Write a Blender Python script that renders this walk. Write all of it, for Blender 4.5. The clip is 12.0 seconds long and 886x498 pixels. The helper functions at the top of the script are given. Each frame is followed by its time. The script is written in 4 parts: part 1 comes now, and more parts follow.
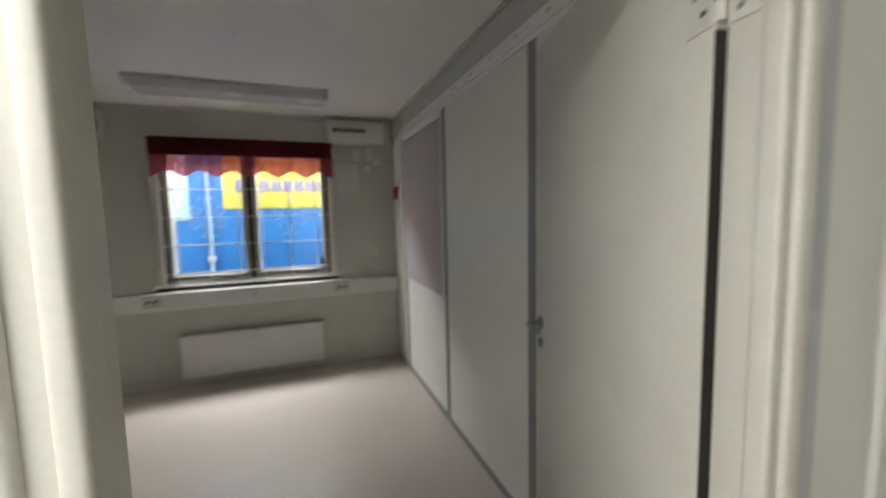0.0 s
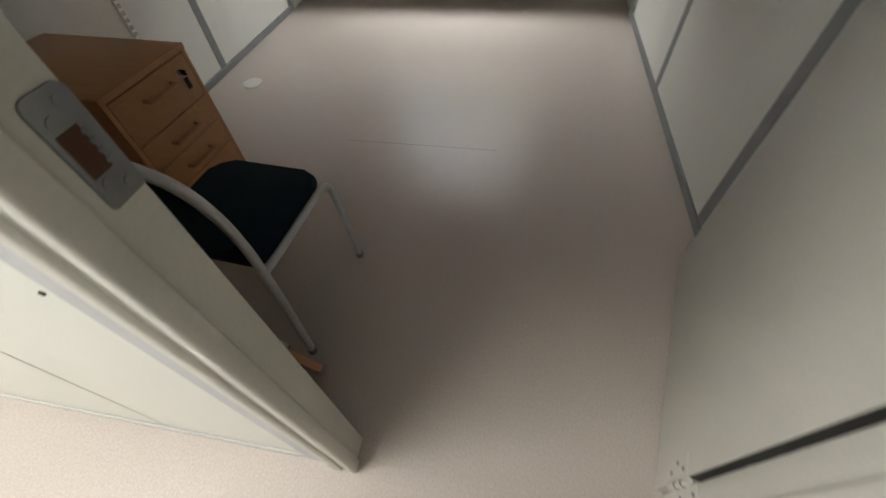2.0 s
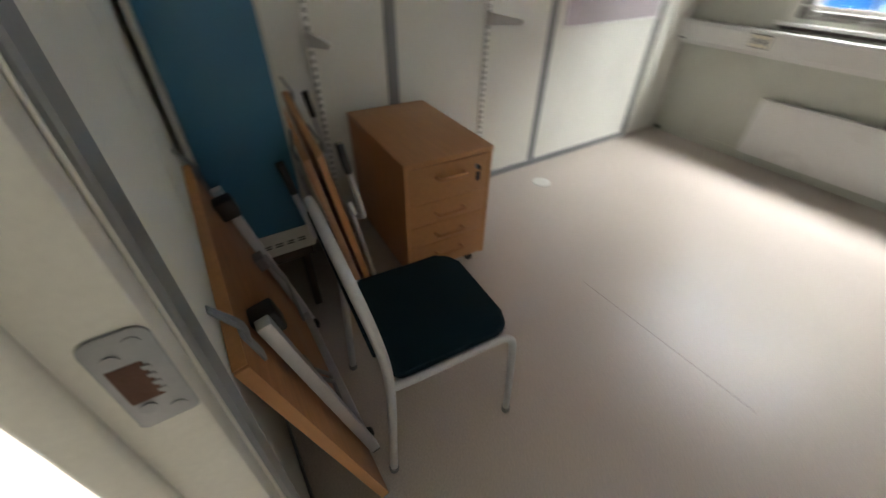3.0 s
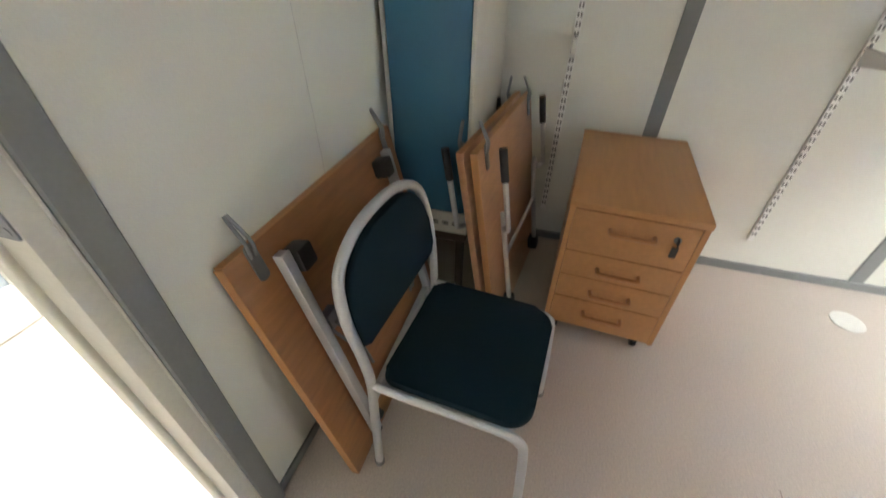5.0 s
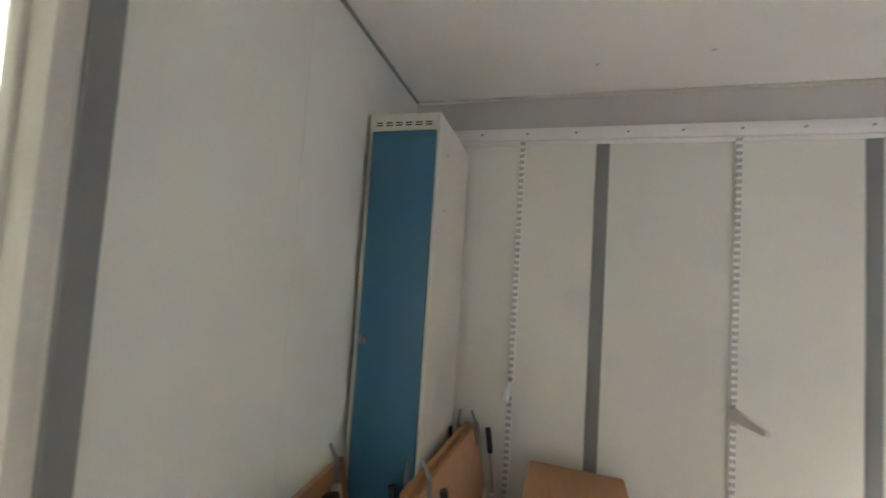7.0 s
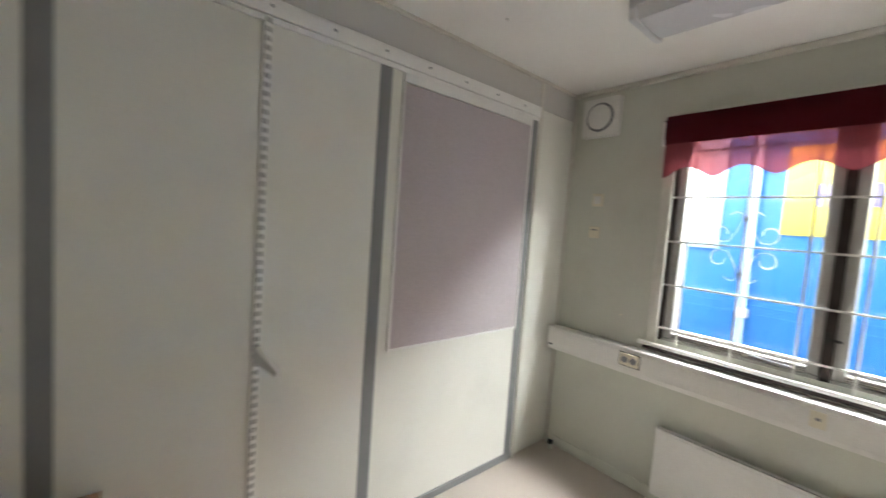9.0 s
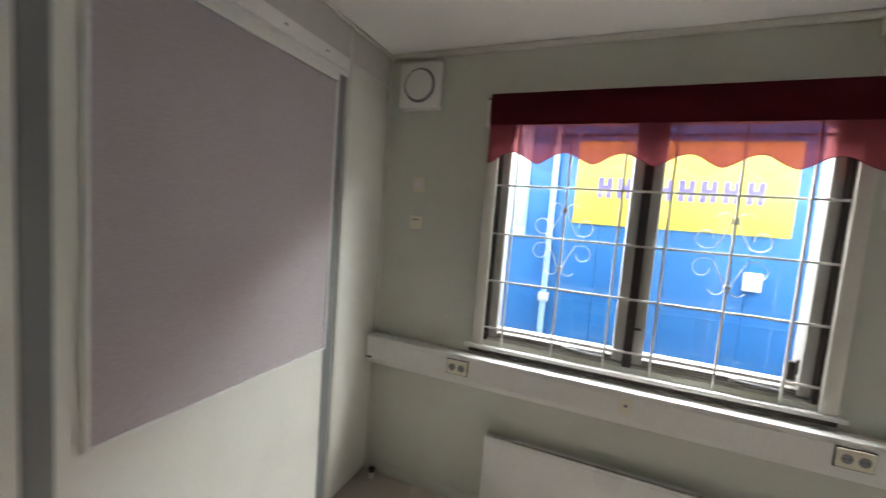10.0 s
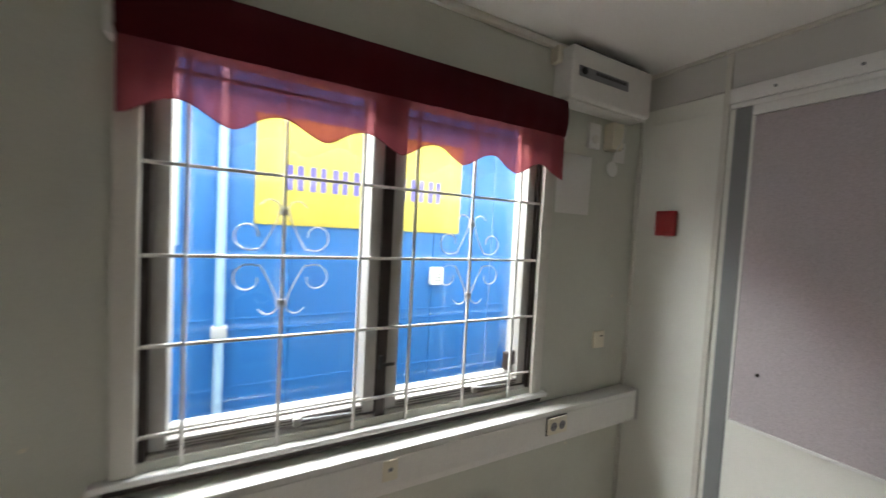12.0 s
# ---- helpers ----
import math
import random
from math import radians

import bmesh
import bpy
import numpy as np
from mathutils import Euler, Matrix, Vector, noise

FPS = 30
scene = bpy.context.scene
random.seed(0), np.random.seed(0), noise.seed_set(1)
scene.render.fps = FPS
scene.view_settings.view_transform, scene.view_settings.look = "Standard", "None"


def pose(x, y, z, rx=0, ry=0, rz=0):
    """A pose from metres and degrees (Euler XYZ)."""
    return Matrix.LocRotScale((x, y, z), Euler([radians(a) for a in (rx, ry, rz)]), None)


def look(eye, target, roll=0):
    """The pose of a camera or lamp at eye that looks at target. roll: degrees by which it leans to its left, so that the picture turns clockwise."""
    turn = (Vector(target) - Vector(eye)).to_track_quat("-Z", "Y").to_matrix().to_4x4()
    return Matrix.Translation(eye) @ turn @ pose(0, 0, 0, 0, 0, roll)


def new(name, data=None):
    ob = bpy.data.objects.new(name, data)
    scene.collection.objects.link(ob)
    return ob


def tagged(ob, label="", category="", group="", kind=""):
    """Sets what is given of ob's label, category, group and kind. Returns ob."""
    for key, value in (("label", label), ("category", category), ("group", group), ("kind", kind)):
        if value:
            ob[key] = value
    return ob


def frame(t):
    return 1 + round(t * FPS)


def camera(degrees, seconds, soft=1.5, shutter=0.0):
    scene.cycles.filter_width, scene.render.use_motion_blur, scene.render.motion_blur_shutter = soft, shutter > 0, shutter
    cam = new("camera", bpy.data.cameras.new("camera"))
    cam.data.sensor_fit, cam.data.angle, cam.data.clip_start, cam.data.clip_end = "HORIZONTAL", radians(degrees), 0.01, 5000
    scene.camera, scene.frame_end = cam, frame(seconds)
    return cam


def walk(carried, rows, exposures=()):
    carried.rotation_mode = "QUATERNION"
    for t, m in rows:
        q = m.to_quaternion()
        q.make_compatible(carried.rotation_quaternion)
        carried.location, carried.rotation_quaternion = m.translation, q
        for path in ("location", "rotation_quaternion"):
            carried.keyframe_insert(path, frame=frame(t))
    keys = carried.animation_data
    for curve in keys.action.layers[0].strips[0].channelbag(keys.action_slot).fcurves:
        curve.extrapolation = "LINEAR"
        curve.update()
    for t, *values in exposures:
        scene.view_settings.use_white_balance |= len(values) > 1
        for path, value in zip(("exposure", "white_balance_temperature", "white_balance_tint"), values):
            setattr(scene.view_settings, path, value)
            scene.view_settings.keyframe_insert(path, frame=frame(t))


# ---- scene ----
cam = camera(98.0, 12.0, 1.5, 0.5)
PATH = [
    (0, (1.765, -0.429, 1.47), (2.459, 1.438, 1.291), -1.3),
    (0.5, (1.889, -0.406, 1.424), (2.039, 1.52, 0.906), -0.7),
    (1, (1.971, -0.412, 1.356), (1.804, 1.339, 0.402), -1.1),
    (1.5, (1.98, -0.366, 1.279), (1.708, 1.057, -0.1), -3.2),
    (2, (1.931, -0.21, 1.212), (1.643, 1.012, -0.345), -4.1),
    (2.5, (1.866, -0.076, 1.291), (1.186, 1.215, -0.077), -3.1),
    (3, (1.846, 0.082, 1.284), (0.541, 0.937, 0.033), 1.1),
    (3.2, (1.842, 0.143, 1.256), (0.433, 0.811, 0.003), 2.9),
    (4.8, (1.787, 0.532, 1.244), (0.333, 0.178, -0.083), 1.5),
    (5, (1.804, 0.579, 1.258), (0.296, 0.131, 0.024), 0.3),
    (5.5, (1.852, 0.621, 1.309), (0.148, 0.046, 0.432), 1.1),
    (6, (1.903, 0.639, 1.392), (0.043, 0.022, 0.992), 2.4),
    (6.5, (1.974, 0.69, 1.444), (0.081, 0.045, 1.428), 3.3),
    (6.7, (1.982, 0.7, 1.471), (0.084, 0.074, 1.54), 3.6),
    (8.3, (1.824, 0.97, 1.57), (-0.066, 1.617, 1.469), 3.5),
    (8.5, (1.713, 1.013, 1.527), (-0.09, 1.872, 1.421), 3.8),
    (9, (1.522, 1.149, 1.507), (-0.006, 2.432, 1.37), 4.1),
    (9.5, (1.356, 1.329, 1.502), (0.183, 2.941, 1.338), 4.1),
    (10, (1.175, 1.577, 1.559), (0.434, 3.427, 1.39), 4.5),
    (10.5, (1.057, 1.744, 1.566), (0.719, 3.71, 1.423), 4.2),
    (11, (0.874, 1.89, 1.593), (0.97, 3.883, 1.465), 3.7),
    (11.5, (0.84, 2.041, 1.596), (1.394, 3.959, 1.479), 3.2),
    (12, (0.862, 2.256, 1.597), (1.843, 3.997, 1.506), 3.1),
]

# exposure follows the clip's own brightening
EXPOSE = ((0.0, 0.2), (1.0, 0.1), (2.0, 0.1), (2.5, 0.55), (3.0, 1.0), (3.2, 1.15), (4.8, 1.95), (5.5, 1.9), (6.7, 1.65), (8.3, 1.6), (9.0, 1.15), (9.5, 0.8), (10.5, 0.42), (12.0, 0.3))
walk(cam, [(t, look(eye, target, roll)) for t, eye, target, roll in PATH], EXPOSE)

# ---- world and light ----
world = bpy.data.worlds.new("world")
scene.world = world
world.use_nodes = True
wt = world.node_tree
sky = wt.nodes.new("ShaderNodeTexSky")
sky.sky_type = "NISHITA"
sky.sun_disc = False
sky.sun_elevation, sky.sun_rotation = radians(57), radians(180)
sky.air_density, sky.dust_density = 1.0, 3.0
wt.links.new(sky.outputs["Color"], wt.nodes["Background"].inputs["Color"])
wt.nodes["Background"].inputs["Strength"].default_value = 0.05

sun_data = bpy.data.lights.new("sun", "SUN")
sun_data.energy, sun_data.angle, sun_data.color = 0.5, radians(25), (1.0, 0.96, 0.9)
sun = new("sun", sun_data)
sun.matrix_world = look((1, -14, 22), (1, 0, 0))


def area_lamp(name, eye, target, sx, sy, watts, color):
    data = bpy.data.lights.new(name, "AREA")
    data.shape, data.size, data.size_y, data.energy, data.color = "RECTANGLE", sx, sy, watts, color
    ob = new(name, data)
    ob.matrix_world = look(eye, target)
    return ob


# sky light falling through the gap between the two buildings and in at the window
area_lamp("sky_gap_light", (1.35, 4.2, 2.95), (1.35, 1.0, 1.95), 7.0, 1.0, 900, (0.97, 0.99, 1.0))
# added lamp for the corridor's brightness; its source is unseen, a ceiling fitting assumed
area_lamp("corridor_light", (0.2, -0.72, 2.33), (0.2, -0.72, 0), 2.2, 0.24, 38, (0.97, 0.98, 1.0))

# ---- materials ----


def mat(name, color, rough=0.5, metal=0.0, vary=0.06, scale=3.0, grain=0.03, gscale=120.0, bump=0.05, bscale=250.0,
        stretch=(1, 1, 1), dirt=0.0, dirt_color=(0.2, 0.17, 0.13), spec=0.5, coat=0.0, island=False):
    m = bpy.data.materials.new(name)
    m.use_nodes = True
    n, lk = m.node_tree.nodes, m.node_tree.links
    b = n["Principled BSDF"]
    tc = n.new("ShaderNodeTexCoord")
    mp = n.new("ShaderNodeMapping")
    mp.inputs["Scale"].default_value = stretch
    lk.new(tc.outputs["Object"], mp.inputs["Vector"])

    def noise_tex(s, detail=4.0):
        t = n.new("ShaderNodeTexNoise")
        t.inputs["Scale"].default_value, t.inputs["Detail"].default_value = s, detail
        lk.new(mp.outputs["Vector"], t.inputs["Vector"])
        return t

    big, fine = noise_tex(scale, 2.0), noise_tex(gscale, 2.0)

    def ramp(src, lo, hi, p0=0.3, p1=0.7):
        r = n.new("ShaderNodeMapRange")
        r.inputs["From Min"].default_value, r.inputs["From Max"].default_value = p0, p1
        r.inputs["To Min"].default_value, r.inputs["To Max"].default_value = lo, hi
        lk.new(src, r.inputs["Value"])
        return r.outputs["Result"]

    mul = n.new("ShaderNodeMath")
    mul.operation = "MULTIPLY"
    lk.new(ramp(big.outputs["Fac"], 1 - vary, 1 + vary, 0.1, 0.9), mul.inputs[0])
    lk.new(ramp(fine.outputs["Fac"], 1 - grain, 1 + grain), mul.inputs[1])
    val = n.new("ShaderNodeVectorMath")
    val.operation = "SCALE"
    val.inputs[0].default_value = color
    lk.new(mul.outputs[0], val.inputs["Scale"])
    out = val.outputs["Vector"]
    if dirt:
        mix = n.new("ShaderNodeMix")
        mix.data_type = "RGBA"
        d = noise_tex(scale * 2.3, 8.0)
        lk.new(ramp(d.outputs["Fac"], 0, dirt, 0.52, 0.75), mix.inputs["Factor"])
        lk.new(out, mix.inputs["A"])
        mix.inputs["B"].default_value = (*dirt_color, 1)
        out = mix.outputs["Result"]
    lk.new(out, b.inputs["Base Color"])
    lk.new(ramp(big.outputs["Fac"], max(rough - 0.08, 0.02), min(rough + 0.08, 1), 0.1, 0.9), b.inputs["Roughness"])
    b.inputs["Metallic"].default_value = metal
    b.inputs["Specular IOR Level"].default_value = spec
    b.inputs["Coat Weight"].default_value = coat
    if bump:
        bt = noise_tex(bscale, 3.0)
        bp = n.new("ShaderNodeBump")
        bp.inputs["Strength"].default_value, bp.inputs["Distance"].default_value = bump, 0.002
        lk.new(bt.outputs["Fac"], bp.inputs["Height"])
        lk.new(bp.outputs["Normal"], b.inputs["Normal"])
    return m


def fabric(name, color, rough=0.95, freq=700.0, bump=0.4, vary=0.12, through_light=0.0, sheen=0.2):
    """Woven cloth: crossed threads in relief and tone; through_light makes it translucent."""
    m = mat(name, color, rough, vary=vary, scale=6, grain=0.12, gscale=freq * 0.6, bump=bump, bscale=freq, spec=0.15)
    b = m.node_tree.nodes["Principled BSDF"]
    b.inputs["Sheen Weight"].default_value = sheen
    if through_light:
        n, lk = m.node_tree.nodes, m.node_tree.links
        tr = n.new("ShaderNodeBsdfTranslucent")
        tr.inputs["Color"].default_value = (*[min(1, c * 1.35) for c in color], 1)
        tp = n.new("ShaderNodeBsdfTransparent")
        tp.inputs["Color"].default_value = (0.62, 0.2, 0.22, 1)
        mx, mx2 = n.new("ShaderNodeMixShader"), n.new("ShaderNodeMixShader")
        mx.inputs[0].default_value = through_light
        mx2.inputs[0].default_value = 0.32
        lk.new(b.outputs[0], mx.inputs[1])
        lk.new(tr.outputs[0], mx.inputs[2])
        lk.new(mx.outputs[0], mx2.inputs[1])
        lk.new(tp.outputs[0], mx2.inputs[2])
        lk.new(mx2.outputs[0], n["Material Output"].inputs["Surface"])
    return m


def glass_mat(name, rough=0.0, color=(0.97, 0.99, 0.99)):
    m = bpy.data.materials.new(name)
    m.use_nodes = True
    n, lk = m.node_tree.nodes, m.node_tree.links
    tp, gl, mx, fr = (n.new(k) for k in ("ShaderNodeBsdfTransparent", "ShaderNodeBsdfGlossy", "ShaderNodeMixShader", "ShaderNodeFresnel"))
    tp.inputs["Color"].default_value = (*color, 1)
    gl.inputs["Roughness"].default_value = rough
    fr.inputs["IOR"].default_value = 1.45
    lk.new(fr.outputs[0], mx.inputs[0])
    lk.new(tp.outputs[0], mx.inputs[1])
    lk.new(gl.outputs[0], mx.inputs[2])
    lk.new(mx.outputs[0], n["Material Output"].inputs["Surface"])
    return m


PANEL = mat("wall_panel_vinyl", (0.78, 0.78, 0.72), 0.42, vary=0.025, scale=1.3, grain=0.03, gscale=300, bump=0.12, bscale=420, dirt=0.12, dirt_color=(0.42, 0.39, 0.34), spec=0.35)
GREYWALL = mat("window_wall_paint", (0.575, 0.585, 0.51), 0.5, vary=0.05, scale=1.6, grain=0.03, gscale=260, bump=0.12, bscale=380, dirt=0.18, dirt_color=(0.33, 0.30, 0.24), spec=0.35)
HEADER = mat("header_board", (0.58, 0.57, 0.54), 0.5, vary=0.04, scale=2, gscale=260, bump=0.1, bscale=380)
CEIL = mat("ceiling_board", (0.85, 0.84, 0.81), 0.6, vary=0.035, scale=1.1, grain=0.02, bump=0.1, bscale=160, dirt=0.12, dirt_color=(0.5, 0.46, 0.4))
FLOOR = mat("vinyl_floor", (0.53, 0.465, 0.41), 0.335, vary=0.06, scale=1.8, grain=0.10, gscale=170, bump=0.12, bscale=90, dirt=0.0, dirt_color=(0.38, 0.32, 0.27), spec=0.5)
GREYSTRIP = mat("grey_profile", (0.225, 0.235, 0.235), 0.42, vary=0.06, scale=8, bump=0.04)
WHITE = mat("white_plastic", (0.74, 0.73, 0.69), 0.38, vary=0.035, scale=5, bump=0.04, dirt=0.12, dirt_color=(0.5, 0.46, 0.38))
CREAM = mat("cream_paint", (0.66, 0.64, 0.575), 0.4, vary=0.04, scale=4, bump=0.1, bscale=140, dirt=0.14, dirt_color=(0.46, 0.42, 0.34))
YELLOWED = mat("yellowed_plastic", (0.73, 0.68, 0.54), 0.4, vary=0.05, scale=9, bump=0.04)
ENAMEL = mat("white_enamel", (0.76, 0.755, 0.73), 0.3, vary=0.03, scale=4, bump=0.03, dirt=0.08, dirt_color=(0.5, 0.46, 0.4))
RAILMAT = mat("white_steel_rail", (0.84, 0.835, 0.81), 0.35, vary=0.03, scale=7, bump=0.03)
DARK = mat("dark_gap", (0.012, 0.011, 0.010), 0.7, vary=0.1, bump=0.05)
BLACK = mat("black_plastic", (0.018, 0.018, 0.02), 0.45, vary=0.1, scale=20, bump=0.06)
SILVER = mat("silver_paint_tube", (0.56, 0.56, 0.57), 0.38, metal=0.35, vary=0.05, scale=14, bump=0.05)
ZINC = mat("zinc_steel", (0.27, 0.28, 0.29), 0.42, metal=0.85, vary=0.12, scale=30, bump=0.08, bscale=200)
BEECH = mat("beech_laminate", (0.52, 0.26, 0.11), 0.42, vary=0.06, scale=4, grain=0.06, gscale=60, bump=0.05, bscale=160, stretch=(1, 1, 0.12), spec=0.4)
BEECH_TOP = mat("beech_laminate_top", (0.52, 0.262, 0.112), 0.42, vary=0.05, scale=4, grain=0.05, gscale=60, bump=0.05, bscale=160, stretch=(0.12, 1, 1), spec=0.4)
BEECH_HANDLE = mat("beech_handle_wood", (0.47, 0.22, 0.09), 0.4, vary=0.08, scale=20, bump=0.05)
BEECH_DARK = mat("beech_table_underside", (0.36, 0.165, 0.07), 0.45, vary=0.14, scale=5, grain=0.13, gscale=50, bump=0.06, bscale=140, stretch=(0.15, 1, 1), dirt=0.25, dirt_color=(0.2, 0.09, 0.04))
BEECH_PINK = mat("beech_table_pale", (0.50, 0.27, 0.155), 0.42, vary=0.07, scale=5, grain=0.08, gscale=60, bump=0.05, bscale=140, stretch=(0.2, 1, 1))
BLUE_DOOR = mat("blue_locker_steel", (0.045, 0.165, 0.27), 0.42, vary=0.05, scale=4, grain=0.05, gscale=300, bump=0.1, bscale=300, dirt=0.1, dirt_color=(0.09, 0.22, 0.3))
PLINTH = mat("dark_bench_wood", (0.07, 0.045, 0.03), 0.6, vary=0.15, scale=6, bump=0.1)
NAVY = fabric("navy_chair_cloth", (0.004, 0.018, 0.029), sheen=0.04)
LILAC = fabric("lilac_board_cloth", (0.52, 0.47, 0.49), rough=0.95, freq=420, bump=0.5, vary=0.03, sheen=0.05)
VALANCE = fabric("burgundy_voile", (0.27, 0.06, 0.075), freq=500, bump=0.5, through_light=0.2, vary=0.25)
BAND = fabric("burgundy_band_cloth", (0.115, 0.010, 0.016), freq=500, bump=0.4)
BROWN = mat("dark_brown_frame", (0.022, 0.013, 0.010), 0.5, vary=0.15, scale=6, bump=0.12, stretch=(1, 1, 0.2))
SASH = mat("sash_white_paint", (0.38, 0.37, 0.345), 0.42, vary=0.06, scale=7, bump=0.14, bscale=120, dirt=0.35, dirt_color=(0.33, 0.27, 0.2))
PANE = glass_mat("window_glass")
GRILLE = mat("grille_white_steel", (0.70, 0.69, 0.65), 0.42, vary=0.06, scale=15, bump=0.1, dirt=0.2, dirt_color=(0.4, 0.32, 0.22))
RED = mat("red_plastic", (0.30, 0.012, 0.015), 0.35, vary=0.08, scale=15, bump=0.04)
PAPER = mat("paper_sheet", (0.72, 0.71, 0.67), 0.8, vary=0.03, scale=6, bump=0.05)
GREYPRINT = mat("grey_print", (0.20, 0.20, 0.21), 0.6, vary=0.05, bump=0.0)
CBLUE = mat("blue_container_paint", (0.011, 0.125, 0.39), 0.5, vary=0.05, scale=1.5, grain=0.04, bump=0.08, bscale=60, dirt=0.12, dirt_color=(0.03, 0.15, 0.45))
CYELLOW = mat("yellow_sign_paint", (0.55, 0.46, 0.075), 0.45, vary=0.03, scale=3, bump=0.03)
CVIOLET = mat("violet_sign_paint", (0.12, 0.10, 0.42), 0.45, vary=0.03, bump=0.02)
CPALE = mat("pale_trim_paint", (0.30, 0.45, 0.62), 0.45, vary=0.05, scale=5, bump=0.05)
PALESTRIP = mat("pale_grey_profile", (0.52, 0.53, 0.55), 0.4, vary=0.04, scale=8, bump=0.04)
CGLASS = mat("outer_window_glass", (0.36, 0.42, 0.47), 0.12, vary=0.12, scale=2, bump=0.0)
GROUND = mat("gravel_ground", (0.16, 0.15, 0.135), 0.9, vary=0.2, scale=2, grain=0.3, gscale=40, bump=0.6, bscale=40)
LAMPBODY = mat("light_fitting_white", (0.68, 0.69, 0.71), 0.4, vary=0.03, bump=0.03)
SLOT = mat("slot_shadow_grey", (0.26, 0.255, 0.24), 0.6, bump=0.0)
DIFFUSER = mat("light_diffuser", (0.62, 0.62, 0.64), 0.25, vary=0.03, grain=0.06, gscale=200, bump=0.3, bscale=300)
LIT = bpy.data.materials.new("lit_diffuser")
LIT.use_nodes = True
LIT.node_tree.nodes["Principled BSDF"].inputs["Emission Color"].default_value = (1, 0.96, 0.88, 1)
LIT.node_tree.nodes["Principled BSDF"].inputs["Emission Strength"].default_value = 6.0

# ---- mesh helpers ----
WORLD = {}


def box(bm, x0, x1, y0, y1, z0, z1, bev=0.0, seg=2):
    m = Matrix.LocRotScale(((x0 + x1) / 2, (y0 + y1) / 2, (z0 + z1) / 2), None, (abs(x1 - x0), abs(y1 - y0), abs(z1 - z0)))
    r = bmesh.ops.create_cube(bm, size=1.0, matrix=m)
    if bev:
        edges = list({e for v in r["verts"] for e in v.link_edges})
        bmesh.ops.bevel(bm, geom=edges, offset=bev, segments=seg, affect="EDGES", profile=0.5)
    return bm


def boxes(*dims, bev=0.0, seg=2):
    bm = bmesh.new()
    for d in dims:
        box(bm, *d, bev=bev, seg=seg)
    return bm


def smooth_path(pts, steps):
    pts = [Vector(p) for p in pts]
    if steps <= 1:
        return pts
    out = []
    for i in range(len(pts) - 1):
        p0, p1, p2, p3 = pts[max(i - 1, 0)], pts[i], pts[i + 1], pts[min(i + 2, len(pts) - 1)]
        for k in range(steps):
            t = k / steps
            out.append(0.5 * (2 * p1 + (p2 - p0) * t + (2 * p0 - 5 * p1 + 4 * p2 - p3) * t * t + (3 * p1 - p0 - 3 * p2 + p3) * t ** 3))
    return out + [pts[-1]]


def tube(bm, pts, r, n=10, steps=1):
    """A round bar along a line of points, with closed ends."""
    pts = smooth_path(pts, steps)
    rings, side = [], None
    for i, p in enumerate(pts):
        d = (pts[min(i + 1, len(pts) - 1)] - pts[max(i - 1, 0)]).normalized()
        if side is None:
            side = d.orthogonal().normalized()
        side = (side - d * side.dot(d)).normalized()
        up = d.cross(side)
        rings.append([bm.verts.new(p + r * (math.cos(a) * side + math.sin(a) * up)) for a in (2 * math.pi * k / n for k in range(n))])
    for a, b in zip(rings, rings[1:]):
        for k in range(n):
            bm.faces.new((a[k], a[(k + 1) % n], b[(k + 1) % n], b[k]))
    bm.faces.new(rings[0][::-1])
    bm.faces.new(rings[-1])
    return bm


def tubes(r, *lines, n=10, steps=1):
    bm = bmesh.new()
    for pts in lines:
        tube(bm, pts, r, n, steps)
    return bm


def rounded(w, d, r, n=5):
    """Outline of a rounded rectangle about the origin; r: one radius a corner, from (+,+) anticlockwise."""
    out = []
    for (sx, sy, a0), rr in zip(((1, 1, 0), (-1, 1, 90), (-1, -1, 180), (1, -1, 270)), r):
        for k in range(n + 1):
            a = radians(a0 + 90 * k / n)
            out.append((sx * (w / 2 - rr) + rr * math.cos(a), sy * (d / 2 - rr) + rr * math.sin(a)))
    return out


def slab(bm, outline, h, bev=0.0, m=Matrix()):
    """An outline in x and y, raised by h, its rims rounded, then placed by m."""
    lo = [bm.verts.new((x, y, 0)) for x, y in outline]
    hi = [bm.verts.new((x, y, h)) for x, y in outline]
    k = len(lo)
    faces = [bm.faces.new(lo[::-1]), bm.faces.new(hi)] + [bm.faces.new((lo[i], lo[(i + 1) % k], hi[(i + 1) % k], hi[i])) for i in range(k)]
    verts = set(lo + hi)
    if bev:
        rims = list(faces[0].edges) + list(faces[1].edges)
        r = bmesh.ops.bevel(bm, geom=rims, offset=bev, segments=3, affect="EDGES", profile=0.5)
        verts = {v for v in verts if v.is_valid} | set(r["verts"])
    bmesh.ops.transform(bm, matrix=m, verts=[v for v in verts if v.is_valid])
    return bm


def disc(bm, centre, axis, r, h, n=24, bev=0.0):
    turn = Vector(axis).to_track_quat("Z", "Y").to_matrix().to_4x4()
    return slab(bm, [(r * math.cos(2 * math.pi * k / n), r * math.sin(2 * math.pi * k / n)) for k in range(n)], h, bev, Matrix.Translation(centre) @ turn)


def shade(mesh):
    for p in mesh.polygons:
        p.use_smooth = True
    mesh.set_sharp_from_angle(angle=radians(35))


def thing(name, at, label, category, group="", kind="", m=None):
    ob = new(name)
    ob.empty_display_size = 0.05
    WORLD[ob] = m if m is not None else Matrix.Translation(at)
    ob.matrix_basis = WORLD[ob]
    return tagged(ob, label, category, group, kind)


